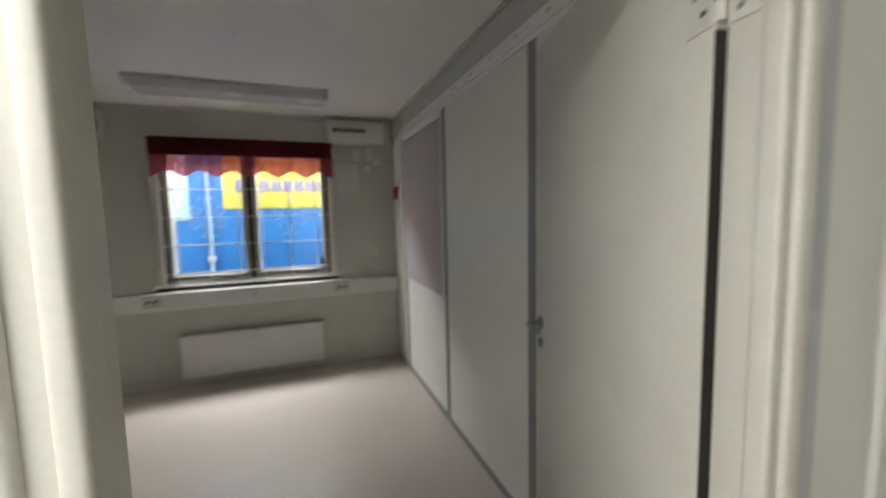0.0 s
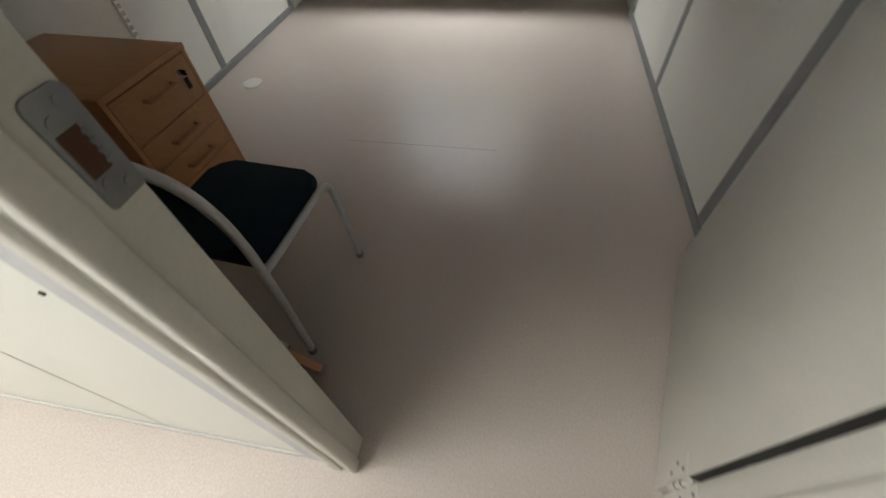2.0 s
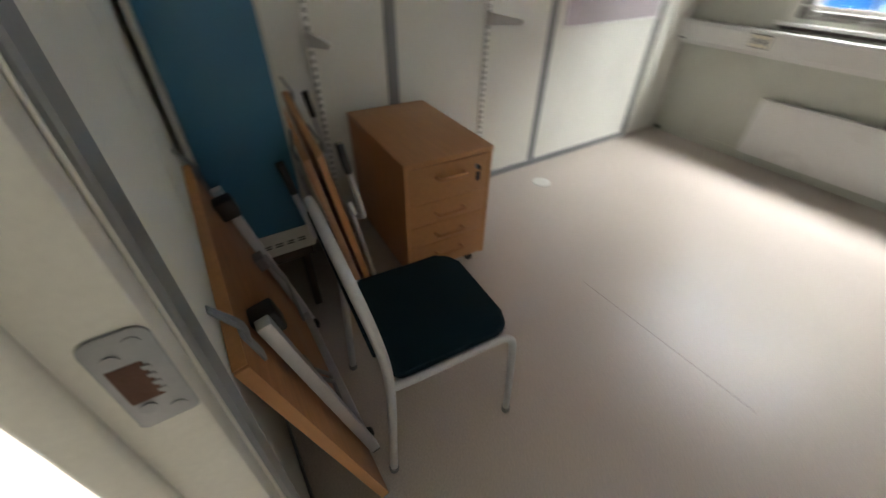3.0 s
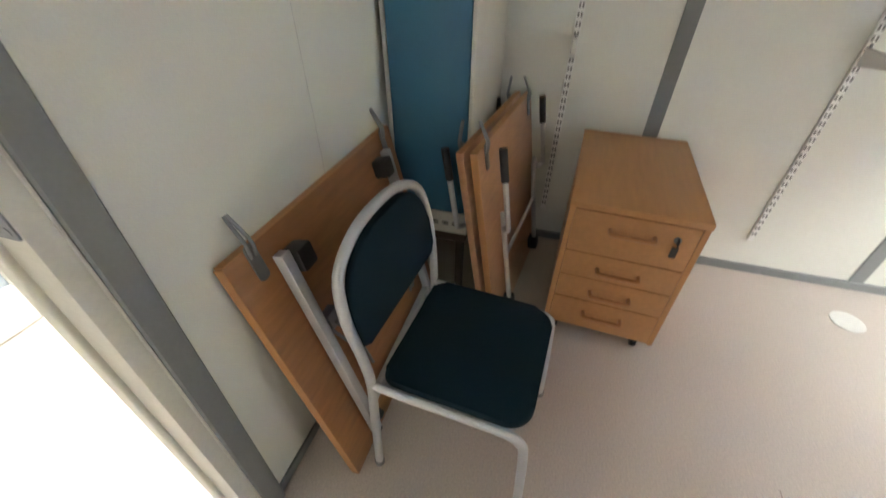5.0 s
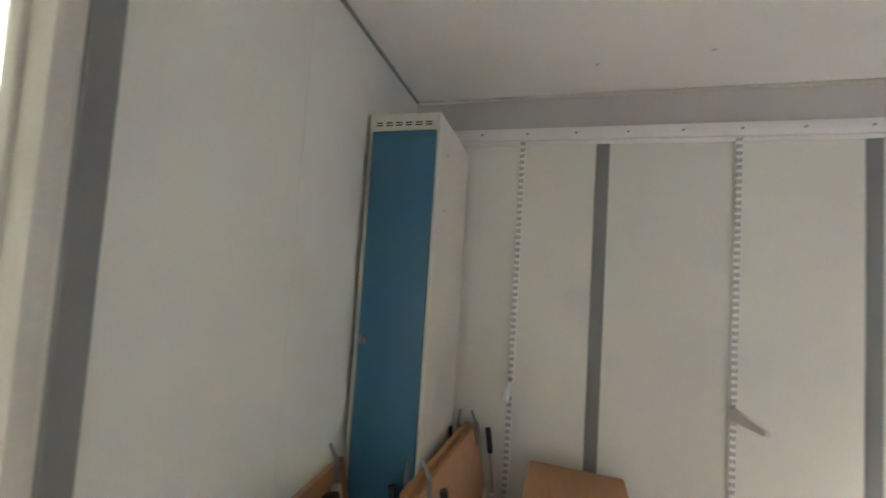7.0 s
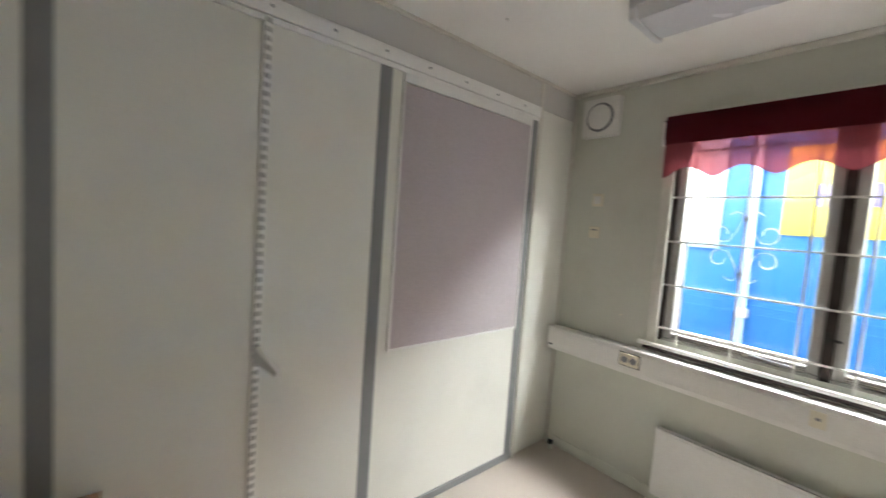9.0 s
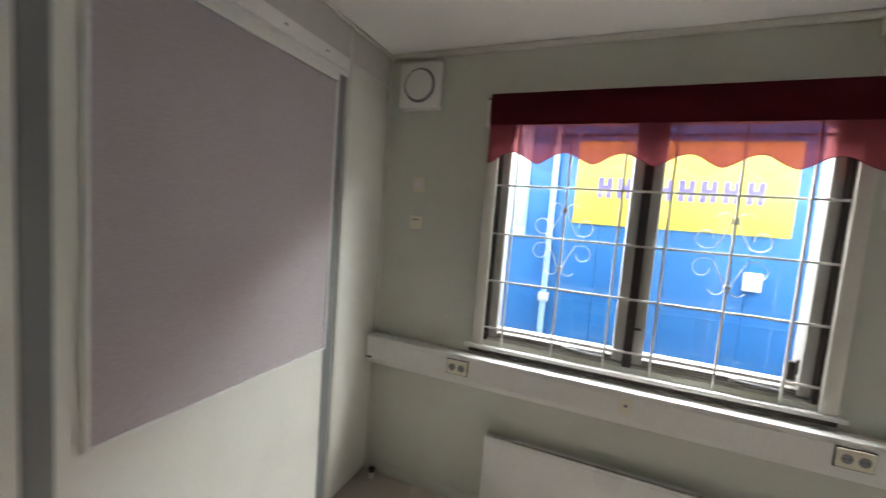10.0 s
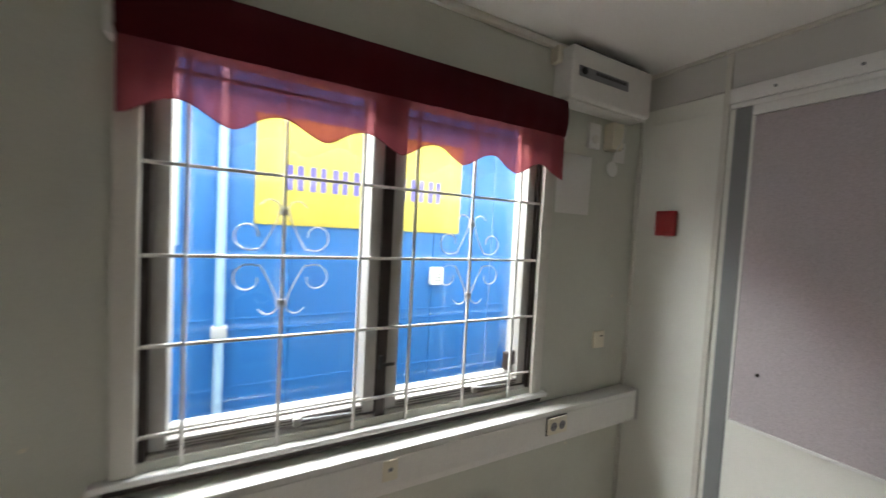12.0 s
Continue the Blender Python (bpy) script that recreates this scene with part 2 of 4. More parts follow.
def mesh_of(name, bm, material):
    bmesh.ops.recalc_face_normals(bm, faces=bm.faces[:])
    me = bpy.data.meshes.new(name)
    bm.to_mesh(me)
    bm.free()
    me.materials.append(material)
    shade(me)
    return me


def part(name, bm, material, parent, label="", local=False, kind=""):
    """One mesh under a thing or a part; its shape is given in the world unless local."""
    if not local:
        bmesh.ops.transform(bm, matrix=WORLD[parent].inverted(), verts=bm.verts[:])
    ob = new(name, mesh_of(name, bm, material))
    ob.parent = parent
    WORLD[ob] = WORLD[parent]
    return tagged(ob, label, kind=kind)


def solid(name, bm, material, label, category, kind="", group=""):
    """A thing or piece of the setting that is one mesh, its origin at its base."""
    xs = [v.co for v in bm.verts]
    base = Vector(((min(v.x for v in xs) + max(v.x for v in xs)) / 2, (min(v.y for v in xs) + max(v.y for v in xs)) / 2, min(v.z for v in xs)))
    bmesh.ops.translate(bm, verts=bm.verts[:], vec=-base)
    ob = new(name, mesh_of(name, bm, material))
    ob.location = base
    WORLD[ob] = Matrix.Translation(base)
    return tagged(ob, label, category, group, kind)


# ---- plan ----
W, L, H = 2.70, 3.515, 2.425          # room: width, length, height
DX0, DX1, DH = 1.60, 2.417, 2.06       # doorway
CY = -1.37                            # far side of the corridor
WX0, WX1, WZ0, WZ1 = 0.665, 2.045, 0.93, 2.14   # window opening
OY = 4.50                             # face of the neighbouring building

# ---- floor and ceiling ----
solid("floor", boxes((-0.2, W + 0.2, -0.06, L + 0.1, -0.1, 0.0)), FLOOR, "beige speckled vinyl floor with worn patches", "floor", "structure")
solid("floor_corridor", boxes((-2.0, 5.0, CY - 0.1, -0.06, -0.1, -0.001)), FLOOR, "beige speckled vinyl corridor floor", "floor", "structure")
solid("ceiling", boxes((-0.1, W + 0.1, -0.0, L, H, H + 0.08)), CEIL, "white painted flat ceiling boards", "ceiling", "structure")
solid("ceiling_corridor", boxes((-2.0, 5.0, CY - 0.1, -0.07, H, H + 0.08)), CEIL, "white corridor ceiling", "ceiling", "structure")

# ---- side walls: panels between grey profiles, rail and header ----
RAIL0, RAIL1 = 2.175, 2.255


def side_wall(name, x, inward, strips, post):
    """A panel wall along y; inward is the way into the room."""
    t = 0.05
    back = (x - inward * t, x - inward * 0.012)
    wall = solid(name, boxes((min(back), max(back), -0.06, L, 0.0, H)), PANEL, "pale grey vinyl panel partition wall with grey joint profiles", "wall", "structure")
    edges = [0.0] + [s for s in strips] + [L]
    for a, b in zip(edges, edges[1:]):
        y0, y1 = a + (0.03 if a else 0.0), b - (0.03 if b < L else 0.0)
        part("panel", boxes((min(x, x - inward * 0.012), max(x, x - inward * 0.012), y0, y1, 0.045, RAIL0), bev=0.0015, seg=1), PANEL, wall)
    for s in strips:
        part("joint_strip", boxes((min(x - inward * 0.011, x + inward * 0.003), max(x - inward * 0.011, x + inward * 0.003), s - 0.03, s + 0.03, 0.0, RAIL0), bev=0.002, seg=1), GREYSTRIP, wall, "grey plastic joint profile")
    part("header", boxes((min(x, x - inward * 0.012), max(x, x - inward * 0.012), 0.0, L, RAIL1, H)), HEADER, wall, "grey header board")
    part("kick_strip", boxes((min(x - inward * 0.011, x + inward * 0.008), max(x - inward * 0.011, x + inward * 0.008), 0.0, post, 0.0, 0.044), bev=0.003, seg=1), GREYSTRIP, wall, "grey plastic skirting strip")
    rail = part("top_rail", boxes((min(x - inward * 0.011, x + inward * 0.018), max(x - inward * 0.011, x + inward * 0.018), 0.0, post, RAIL0 + 0.018, RAIL1), bev=0.004),
                RAILMAT, wall, "white steel hanging rail")
    part("rail_lip", boxes((min(x - inward * 0.011, x + inward * 0.010), max(x - inward * 0.011, x + inward * 0.010), 0.0, post, RAIL0 - 0.004, RAIL0 + 0.017), bev=0.003), RAILMAT, wall)
    for k in range(14):
        y = 0.14 + k * 0.235
        if y < post - 0.04:
            part("screw", disc(bmesh.new(), (x + inward * 0.017, y, RAIL0 + 0.05), (inward, 0, 0), 0.006, 0.003, 10), ZINC, rail)
    part("end_post", boxes((min(x - inward * 0.002, x + inward * 0.012), max(x - inward * 0.002, x + inward * 0.012), post, post + 0.025, 0.0, H), bev=0.003), CREAM, wall, "cream corner batten")
    return wall


side_wall("wall_west", 0.0, 1, (0.974, 2.035, 3.09), 3.125)
side_wall("wall_east", W, -1, (0.985, 2.03, 3.065), 3.115)

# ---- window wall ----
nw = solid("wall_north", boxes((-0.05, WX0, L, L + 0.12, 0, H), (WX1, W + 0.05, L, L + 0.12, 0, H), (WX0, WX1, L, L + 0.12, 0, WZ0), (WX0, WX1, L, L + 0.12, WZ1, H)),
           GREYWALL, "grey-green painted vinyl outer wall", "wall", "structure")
part("corner_batten", boxes((0.003, 0.022, L - 0.018, L - 0.001, 0.0, H), bev=0.006), CREAM, nw)
part("corner_batten", boxes((W - 0.022, W - 0.003, L - 0.018, L - 0.001, 0.0, H), bev=0.006), CREAM, nw)
solid("trim_ceiling_north", boxes((0.0, W, L - 0.03, L - 0.001, H - 0.032, H - 0.001), bev=0.010), CREAM, "cream ceiling batten", "trim", "structure")
solid("trim_ceiling_west", boxes((0.001, 0.02, 0.0, L - 0.03, H - 0.018, H - 0.001), bev=0.005), CREAM, "cream ceiling batten", "trim", "structure")
solid("trim_ceiling_east", boxes((W - 0.02, W - 0.001, 0.0, L - 0.03, H - 0.018, H - 0.001), bev=0.005), CREAM, "cream ceiling batten", "trim", "structure")
solid("trim_ceiling_south", boxes((0.02, W - 0.02, 0.001, 0.012, H - 0.016, H - 0.001), bev=0.003), GREYSTRIP, "dark grey ceiling profile over the door wall", "trim", "structure")
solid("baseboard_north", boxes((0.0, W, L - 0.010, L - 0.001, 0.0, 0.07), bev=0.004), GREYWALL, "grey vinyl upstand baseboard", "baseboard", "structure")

# ---- door wall ----
SX = 1.563     # outer edge of the door frame
sw_ = solid("wall_south", boxes((-0.05, SX, -0.06, 0.0, 0, H), (2.49, W + 0.05, -0.06, 0.0, 0, H), (SX, 2.49, -0.06, 0.0, DH + 0.08, H)), PANEL,
            "pale grey vinyl panel wall beside the doorway", "wall", "structure")
part("joint_strip", boxes((1.510, 1.5625, 0.0005, 0.019, 0.0, H), bev=0.003, seg=1), GREYSTRIP, sw_, "dark grey joint profile")
part("joint_strip", boxes((1.462, 1.5165, -0.067, -0.0605, 0.0, H), bev=0.002, seg=1), PALESTRIP, sw_, "pale grey joint profile")
part("panel_seam", boxes((0.985, 0.9858, 0.0002, 0.0008, 0.05, H)), HEADER, sw_)
part("kick_strip", boxes((0.0, 1.509, 0.0005, 0.008, 0.0, 0.04), bev=0.002, seg=1), GREYSTRIP, sw_)
part("kick_strip", boxes((-1.0, 1.462, -0.067, -0.0605, 0.0, 0.03), bev=0.002, seg=1), HEADER, sw_)
part("panel_seam", boxes((1.02, 1.024, -0.0612, -0.0602, 0.03, H)), HEADER, sw_)
part("joint_strip", boxes((2.494, 2.56, -0.067, -0.0605, 0.0, H), bev=0.002, seg=1), PALESTRIP, sw_, "pale grey joint profile")
part("wall_screw", disc(bmesh.new(), (1.425, -0.0605, 0.86), (0, -1, 0), 0.004, 0.002, 10), DARK, sw_)
solid("wall_corridor_east", boxes((W + 0.06, 5.0, -0.07, 0.0, 0, H)), PANEL, "pale corridor wall panel", "wall", "structure")
solid("wall_corridor_west", boxes((-2.0, -0.06, -0.07, 0.0, 0, H)), PANEL, "pale corridor wall panel", "wall", "structure")
solid("wall_end_east", boxes((5.0, 5.1, CY, 0, 0, H)), PANEL, "pale corridor end wall", "wall", "structure")
solid("wall_end_west", boxes((-2.1, -2.0, CY, 0, 0, H)), PANEL, "pale corridor end wall", "wall", "structure")

# door_1: frame with stop, leaf standing open, hinges, lever, strike plate
door = thing("door_1", (2.0, 0, 0), "cream painted door standing open in its frame", "door", kind="structure")
part("door_jamb", boxes((1.564, DX0, -0.074, 0.010, 0, DH), bev=0.003), CREAM, door)
part("door_stop", boxes((DX0 - 0.012, DX0 + 0.010, -0.081, -0.046, 0, DH), bev=0.006, seg=3), CREAM, door, "rounded door stop bead")
part("door_casing", boxes((1.540, 1.568, -0.083, -0.0605, 0, DH + 0.06), bev=0.007, seg=3), CREAM, door, "rounded casing bead")
# grey strip stands in for the dark shade next to the casing bead
part("casing_gap", boxes((1.517, 1.5395, -0.064, -0.0605, 0, DH + 0.06)), GREYSTRIP, door, "dark grey strip for the shaded gap beside the casing")
part("front_bead", boxes((1.5632, 1.568, 0.0102, 0.0135, 0, DH), bev=0.001, seg=1), CREAM, door)
part("door_jamb", boxes((DX1, 2.469, -0.074, 0.010, 0, DH), bev=0.004), CREAM, door)
part("door_stop", boxes((DX1 - 0.010, DX1 + 0.012, -0.081, -0.046, 0, DH), bev=0.006, seg=3), CREAM, door, "rounded door stop bead")
part("door_casing", boxes((2.449, 2.492, -0.084, -0.0605, 0, DH + 0.06), bev=0.008, seg=3), CREAM, door, "rounded casing bead")
part("door_head", boxes((1.553, 2.469, -0.074, 0.010, DH + 0.001, DH + 0.079), bev=0.004), CREAM, door)
part("threshold", boxes((DX0, DX1, -0.05, -0.045, 0.0, 0.0015)), FLOOR, door)
plate = part("strike_plate", slab(bmesh.new(), rounded(0.100, 0.040, (0.004, 0.009, 0.009, 0.004)), 0.0025, 0.0008,
             Matrix.Translation((DX0 + 0.0003, -0.011, 1.036)) @ Matrix(((0, 0, 1, 0), (0, 1, 0, 0), (-1, 0, 0, 0), (0, 0, 0, 1)))), ZINC, door, "zinc strike plate")
part("latch_hole", boxes((DX0 + 0.002, DX0 + 0.0032, -0.026, -0.005, 1.016, 1.056), bev=0.0004, seg=1), mat("raw_wood_hole", (0.075, 0.026, 0.009), 0.7, bump=0.2), plate)
for zz in (0.998, 1.008, 1.064, 1.074):
    part("screw", disc(bmesh.new(), (DX0 + 0.0025, -0.012 + (0.009 if zz in (0.998, 1.074) else -0.007), zz), (1, 0, 0), 0.0055, 0.0014, 10), ZINC, plate)
for k in range(4):
    part("adjuster_tooth", boxes((DX0 + 0.0025, DX0 + 0.004, -0.007, -0.002, 1.020 + k * 0.009, 1.024 + k * 0.009)), ZINC, plate)
ang = math.atan2(2.605 - 2.398, 0.81 - 0.02)
leaf_m = Matrix.Translation((2.398, 0.018, 0.008)) @ Matrix.Rotation(-ang, 4, "Z")
leaf_bm = boxes((0.0, 0.04, 0.0, 0.815, 0.0, DH - 0.012), bev=0.003)
bmesh.ops.transform(leaf_bm, matrix=leaf_m, verts=leaf_bm.verts[:])
leaf = part("door_leaf", leaf_bm, CREAM, door, "smooth cream door leaf")


def on_leaf(bm):
    bmesh.ops.transform(bm, matrix=leaf_m, verts=bm.verts[:])
    return bm


part("lock_face", on_leaf(boxes((0.010, 0.030, 0.8145, 0.817, 0.92, 1.15), bev=0.001, seg=1)), ZINC, leaf, "zinc lock face plate")
part("latch_bolt", on_leaf(boxes((0.012, 0.028, 0.816, 0.828, 1.035, 1.06), bev=0.003)), ZINC, leaf)
# near-black strip over the leaf's edge paints the shade of the hinge gap
part("hinge_gap_shade", on_leaf(boxes((0.002, 0.026, -0.002, -0.0003, 0.20, 1.745))), DARK, leaf, "dark strip for the shaded gap along the hinge edge")
handle = part("lever_handle", on_leaf(tubes(0.008, ((-0.002, 0.775, 1.05), (-0.04, 0.775, 1.05), (-0.05, 0.765, 1.05), (-0.05, 0.66, 1.05)), steps=4)), ZINC, leaf, "steel lever handle")
part("rose", on_leaf(disc(bmesh.new(), (0.0, 0.775, 1.05), (-1, 0, 0), 0.024, 0.008, 20, 0.002)), ZINC, leaf)
part("key_rose", on_leaf(disc(bmesh.new(), (0.0, 0.775, 0.975), (-1, 0, 0), 0.018, 0.006, 20, 0.002)), ZINC, leaf)
for zz in (0.10, 1.762):
    hinge = part("hinge", tubes(0.0075, ((2.402, 0.010, zz), (2.402, 0.010, zz + 0.10)), n=10), CREAM, door, "painted steel hinge")
    part("hinge_plate", boxes((DX1 - 0.0035, DX1 - 0.0005, -0.040, 0.008, zz - 0.004, zz + 0.104), bev=0.0008, seg=1), CREAM, hinge)
    part("hinge_plate", on_leaf(boxes((-0.0035, -0.0005, 0.0, 0.055, zz - 0.012, zz + 0.096), bev=0.0008, seg=1)), CREAM, hinge)
    for k in range(3):
        z = zz + 0.016 + k * 0.032
        part("screw", on_leaf(disc(bmesh.new(), (-0.0035, 0.018 + 0.018 * (k % 2), z), (-1, 0, 0), 0.0055, 0.0012, 10)), ZINC, hinge)
        part("screw", disc(bmesh.new(), (DX1 - 0.0035, -0.012 - 0.012 * (k % 2), z), (-1, 0, 0), 0.0055, 0.0012, 10), ZINC, hinge)
    part("knuckle_joint", disc(bmesh.new(), (2.402, 0.010, zz + 0.033), (0, 0, 1), 0.0085, 0.003, 12), DARK, hinge)
    part("knuckle_joint", disc(bmesh.new(), (2.402, 0.010, zz + 0.067), (0, 0, 1), 0.0085, 0.003, 12), DARK, hinge)

# ---- corridor's far side ----
cw = solid("wall_corridor_far", boxes((-2.0, 0.14, CY - 0.07, CY, 0, H), (1.03, 1.14, CY - 0.07, CY, 0, H), (1.97, 5.0, CY - 0.07, CY, 0, H),
           (0.14, 1.03, CY - 0.07, CY, 2.10, H), (1.14, 1.97, CY - 0.07, CY, 2.10, H)), PANEL, "cream corridor wall with doors", "wall", "structure")
part("joint_strip", boxes((1.045, 1.12, CY + 0.0005, CY + 0.006, 0, H), bev=0.002, seg=1), PALESTRIP, cw)
part("kick_strip", boxes((1.97, 5.0, CY + 0.0005, CY + 0.008, 0, 0.05), bev=0.002, seg=1), GREYSTRIP, cw)
d2 = thing("door_2", (0.58, CY, 0), "white closed corridor door with lever handle", "door", kind="structure")
part("door_frame", boxes((0.14, 0.19, CY - 0.07, CY + 0.01, 0, 2.10), (0.98, 1.03, CY - 0.07, CY + 0.01, 0, 2.10), (0.19, 0.98, CY - 0.07, CY + 0.01, 2.05, 2.10), bev=0.003), CREAM, d2)
part("door_leaf", boxes((0.192, 1.035 - 0.057, CY - 0.045, CY - 0.005, 0.006, 2.047), bev=0.002), WHITE, d2)
part("lever_handle", tubes(0.009, ((0.93, CY - 0.006, 1.05), (0.93, CY + 0.045, 1.05), (0.92, CY + 0.052, 1.05), (0.81, CY + 0.052, 1.05)), steps=4), ZINC, d2, "steel lever handle")
part("rose", disc(bmesh.new(), (0.93, CY - 0.006, 1.05), (0, 1, 0), 0.025, 0.008, 20, 0.002), ZINC, d2)
part("key_rose", disc(bmesh.new(), (0.93, CY - 0.006, 0.975), (0, 1, 0), 0.02, 0.007, 20, 0.002), ZINC, d2)
d3 = thing("door_3", (1.555, CY, 0), "white framed glazed door across the corridor", "door", kind="structure")
part("door_frame", boxes((1.14, 1.165, CY - 0.07, CY + 0.01, 0, 2.10), (1.93, 1.97, CY - 0.07, CY + 0.01, 0, 2.10), (1.165, 1.93, CY - 0.07, CY + 0.01, 2.06, 2.10), bev=0.003), WHITE, d3)
part("leaf_frame", boxes((1.167, 1.225, CY - 0.05, CY - 0.01, 0.005, 2.055), (1.82, 1.928, CY - 0.05, CY - 0.01, 0.005, 2.055), (1.225, 1.82, CY - 0.05, CY - 0.01, 0.005, 0.19),
     (1.225, 1.82, CY - 0.05, CY - 0.01, 1.00, 1.10), (1.225, 1.82, CY - 0.05, CY - 0.01, 1.95, 2.055), bev=0.003), WHITE, d3)
for z0, z1 in ((0.19, 1.0), (1.10, 1.95)):
    part("pane", boxes((1.225, 1.82, CY - 0.033, CY - 0.027, z0, z1)), CGLASS, d3, "grey wired glass")

# ---- window_1 ----
win = thing("window_1", (1.355, L, 0.9), "two-light window with white trim and dark brown frame", "window", kind="structure")
part("window_trim", boxes((WX0 - 0.055, WX0, L - 0.016, L - 0.001, 0.905, WZ1 + 0.055), (WX1, WX1 + 0.055, L - 0.016, L - 0.001, 0.905, WZ1 + 0.055), (WX0, WX1, L - 0.016, L - 0.001, WZ1, WZ1 + 0.055), bev=0.003), CREAM, win, "cream painted casing")
part("window_sill", boxes((WX0 - 0.095, WX1 + 0.085, L - 0.03, L + 0.055, 0.885, 0.9045), bev=0.004), ENAMEL, win, "white painted sill board")
part("sill_shadow_gap", boxes((WX0 - 0.07, WX1 + 0.06, L - 0.014, L - 0.001, 0.862, 0.8848)), BROWN, win)
part("window_frame", boxes((WX0 + 0.0005, WX0 + 0.02, L + 0.002, L + 0.118, WZ0, WZ1), (WX1 - 0.02, WX1 - 0.0005, L + 0.002, L + 0.118, WZ0, WZ1),
     (WX0 + 0.02, WX1 - 0.02, L + 0.002, L + 0.118, WZ1 - 0.03, WZ1 - 0.0005), bev=0.002, seg=1), BROWN, win, "dark brown stained frame")
part("mullion", boxes((1.334, 1.370, L + 0.006, L + 0.118, 0.9055, WZ1 - 0.03), bev=0.003), BROWN, win, "dark brown mullion")
part("bottom_ledge", boxes((WX0 + 0.02, 1.334, L + 0.006, L + 0.052, 0.9055, 0.945), (1.370, WX1 - 0.02, L + 0.006, L + 0.052, 0.9055, 0.945), bev=0.006), SASH, win, "grimy white ledge")
for a, b in ((WX0 + 0.021, 1.333), (1.371, WX1 - 0.021)):
    sash = part("sash", boxes((a, a + 0.044, L + 0.014, L + 0.100, 0.946, WZ1 - 0.031), (b - 0.044, b, L + 0.014, L + 0.100, 0.946, WZ1 - 0.031),
                (a + 0.044, b - 0.044, L + 0.014, L + 0.100, 0.946, 0.976), (a + 0.044, b - 0.044, L + 0.050, L + 0.100, 0.9765, 0.992),
                (a + 0.044, b - 0.044, L + 0.014, L + 0.100, WZ1 - 0.09, WZ1 - 0.031), bev=0.005), SASH, win, "deep white painted sash")
    pane = part("pane", boxes((a + 0.040, b - 0.040, L + 0.082, L + 0.086, 0.988, WZ1 - 0.085)), PANE, sash)
    pane.visible_shadow = False
    for z in (0.955, 0.964):
        part("weather_groove", boxes((a + 0.046, b - 0.046, L + 0.0125, L + 0.0138, z, z + 0.003)), BROWN, sash)
    part("casement_stay", tubes(0.004, ((a + 0.38, L + 0.008, 0.957), (a + 0.40, L + 0.008, 0.966), (a + 0.47, L + 0.008, 0.962), (a + 0.56, L + 0.008, 0.958)), n=8), ZINC, sash, "worn casement stay")
    part("stay_bracket", boxes((a + 0.375, a + 0.40, L + 0.002, L + 0.0138, 0.947, 0.975), bev=0.003), SASH, sash)
part("fastener", boxes((1.338, 1.352, L - 0.006, L + 0.005, 1.10, 1.15), (1.352, 1.395, L - 0.010, L - 0.003, 1.112, 1.124), bev=0.002), BLACK, win, "black sash fastener")
part("fastener", boxes((WX1 - 0.095, WX1 - 0.067, L + 0.045, L + 0.080, 1.0, 1.075), (WX1 - 0.072, WX1 - 0.0655, L + 0.03, L + 0.045, 1.03, 1.09), bev=0.002), BROWN, win, "brown catch block")


# ---- security grille: two leaves with scrolls ----
def scroll(cx, cz, sx, sz, y):
    """An S-shaped curl beside the middle bar."""
    pts = [(cx + sx * 0.012, y, cz + sz * 0.155), (cx + sx * 0.02, y, cz + sz * 0.11), (cx + sx * 0.06, y, cz + sz * 0.03)]
    c = Vector((cx + sx * 0.095, y, cz + sz * 0.065))
    for k in range(11):
        a = radians(-120 + 31 * k)
        r = 0.046 - 0.0022 * k
        pts.append((c.x + sx * r * math.cos(a), y, c.z + sz * r * math.sin(a)))
    return pts


def grille(x0, x1, vx):
    y = L + 0.006
    g = thing("window_grille", ((x0 + x1) / 2, y, 0.9), "white steel burglar grille with scroll ornament before the window", "window grille", group="window grilles")
    for x in vx:
        part("upright_bar", boxes((x - 0.005, x + 0.005, y - 0.018, y - 0.008, 0.905, WZ1 - 0.001), bev=0.002), GRILLE, g)
    for z in (1.0, 1.247, 1.492, 1.738, 1.985):
        part("cross_bar", boxes((x0, x1, y - 0.0078, y + 0.0002, z - 0.005, z + 0.005), bev=0.002), GRILLE, g)
    cx = vx[1]
    for sx in (-1, 1):
        for sz in (-1, 1):
            part("scroll", tubes(0.0022, scroll(cx, 1.492, sx, sz, y - 0.013), n=6, steps=2), GRILLE, g)
            part("tip_curl", tubes(0.0022, [(cx, y - 0.013, 1.492 + sz * 0.135), (cx + sx * 0.02, y - 0.013, 1.492 + sz * 0.165), (cx + sx * 0.045, y - 0.013, 1.492 + sz * 0.172), (cx + sx * 0.066, y - 0.013, 1.492 + sz * 0.155)], n=6, steps=3), GRILLE, g)
    for sz in (-1, 1):
        part("collar", boxes((cx - 0.010, cx + 0.010, y - 0.021, y - 0.005, 1.492 + sz * 0.135 - 0.008, 1.492 + sz * 0.135 + 0.008), bev=0.003), GRILLE, g)


grille(WX0 + 0.004, 1.351, (0.766, 1.013, 1.252))
grille(1.353, WX1 - 0.004, (1.447, 1.690, 1.922))

# ---- valance ----
VX0, VX1, VY = 0.622, 2.095, L - 0.062
val = thing("window_valance", (1.355, VY, 1.83), "burgundy sheer valance with scalloped hem on a dark band", "curtain")


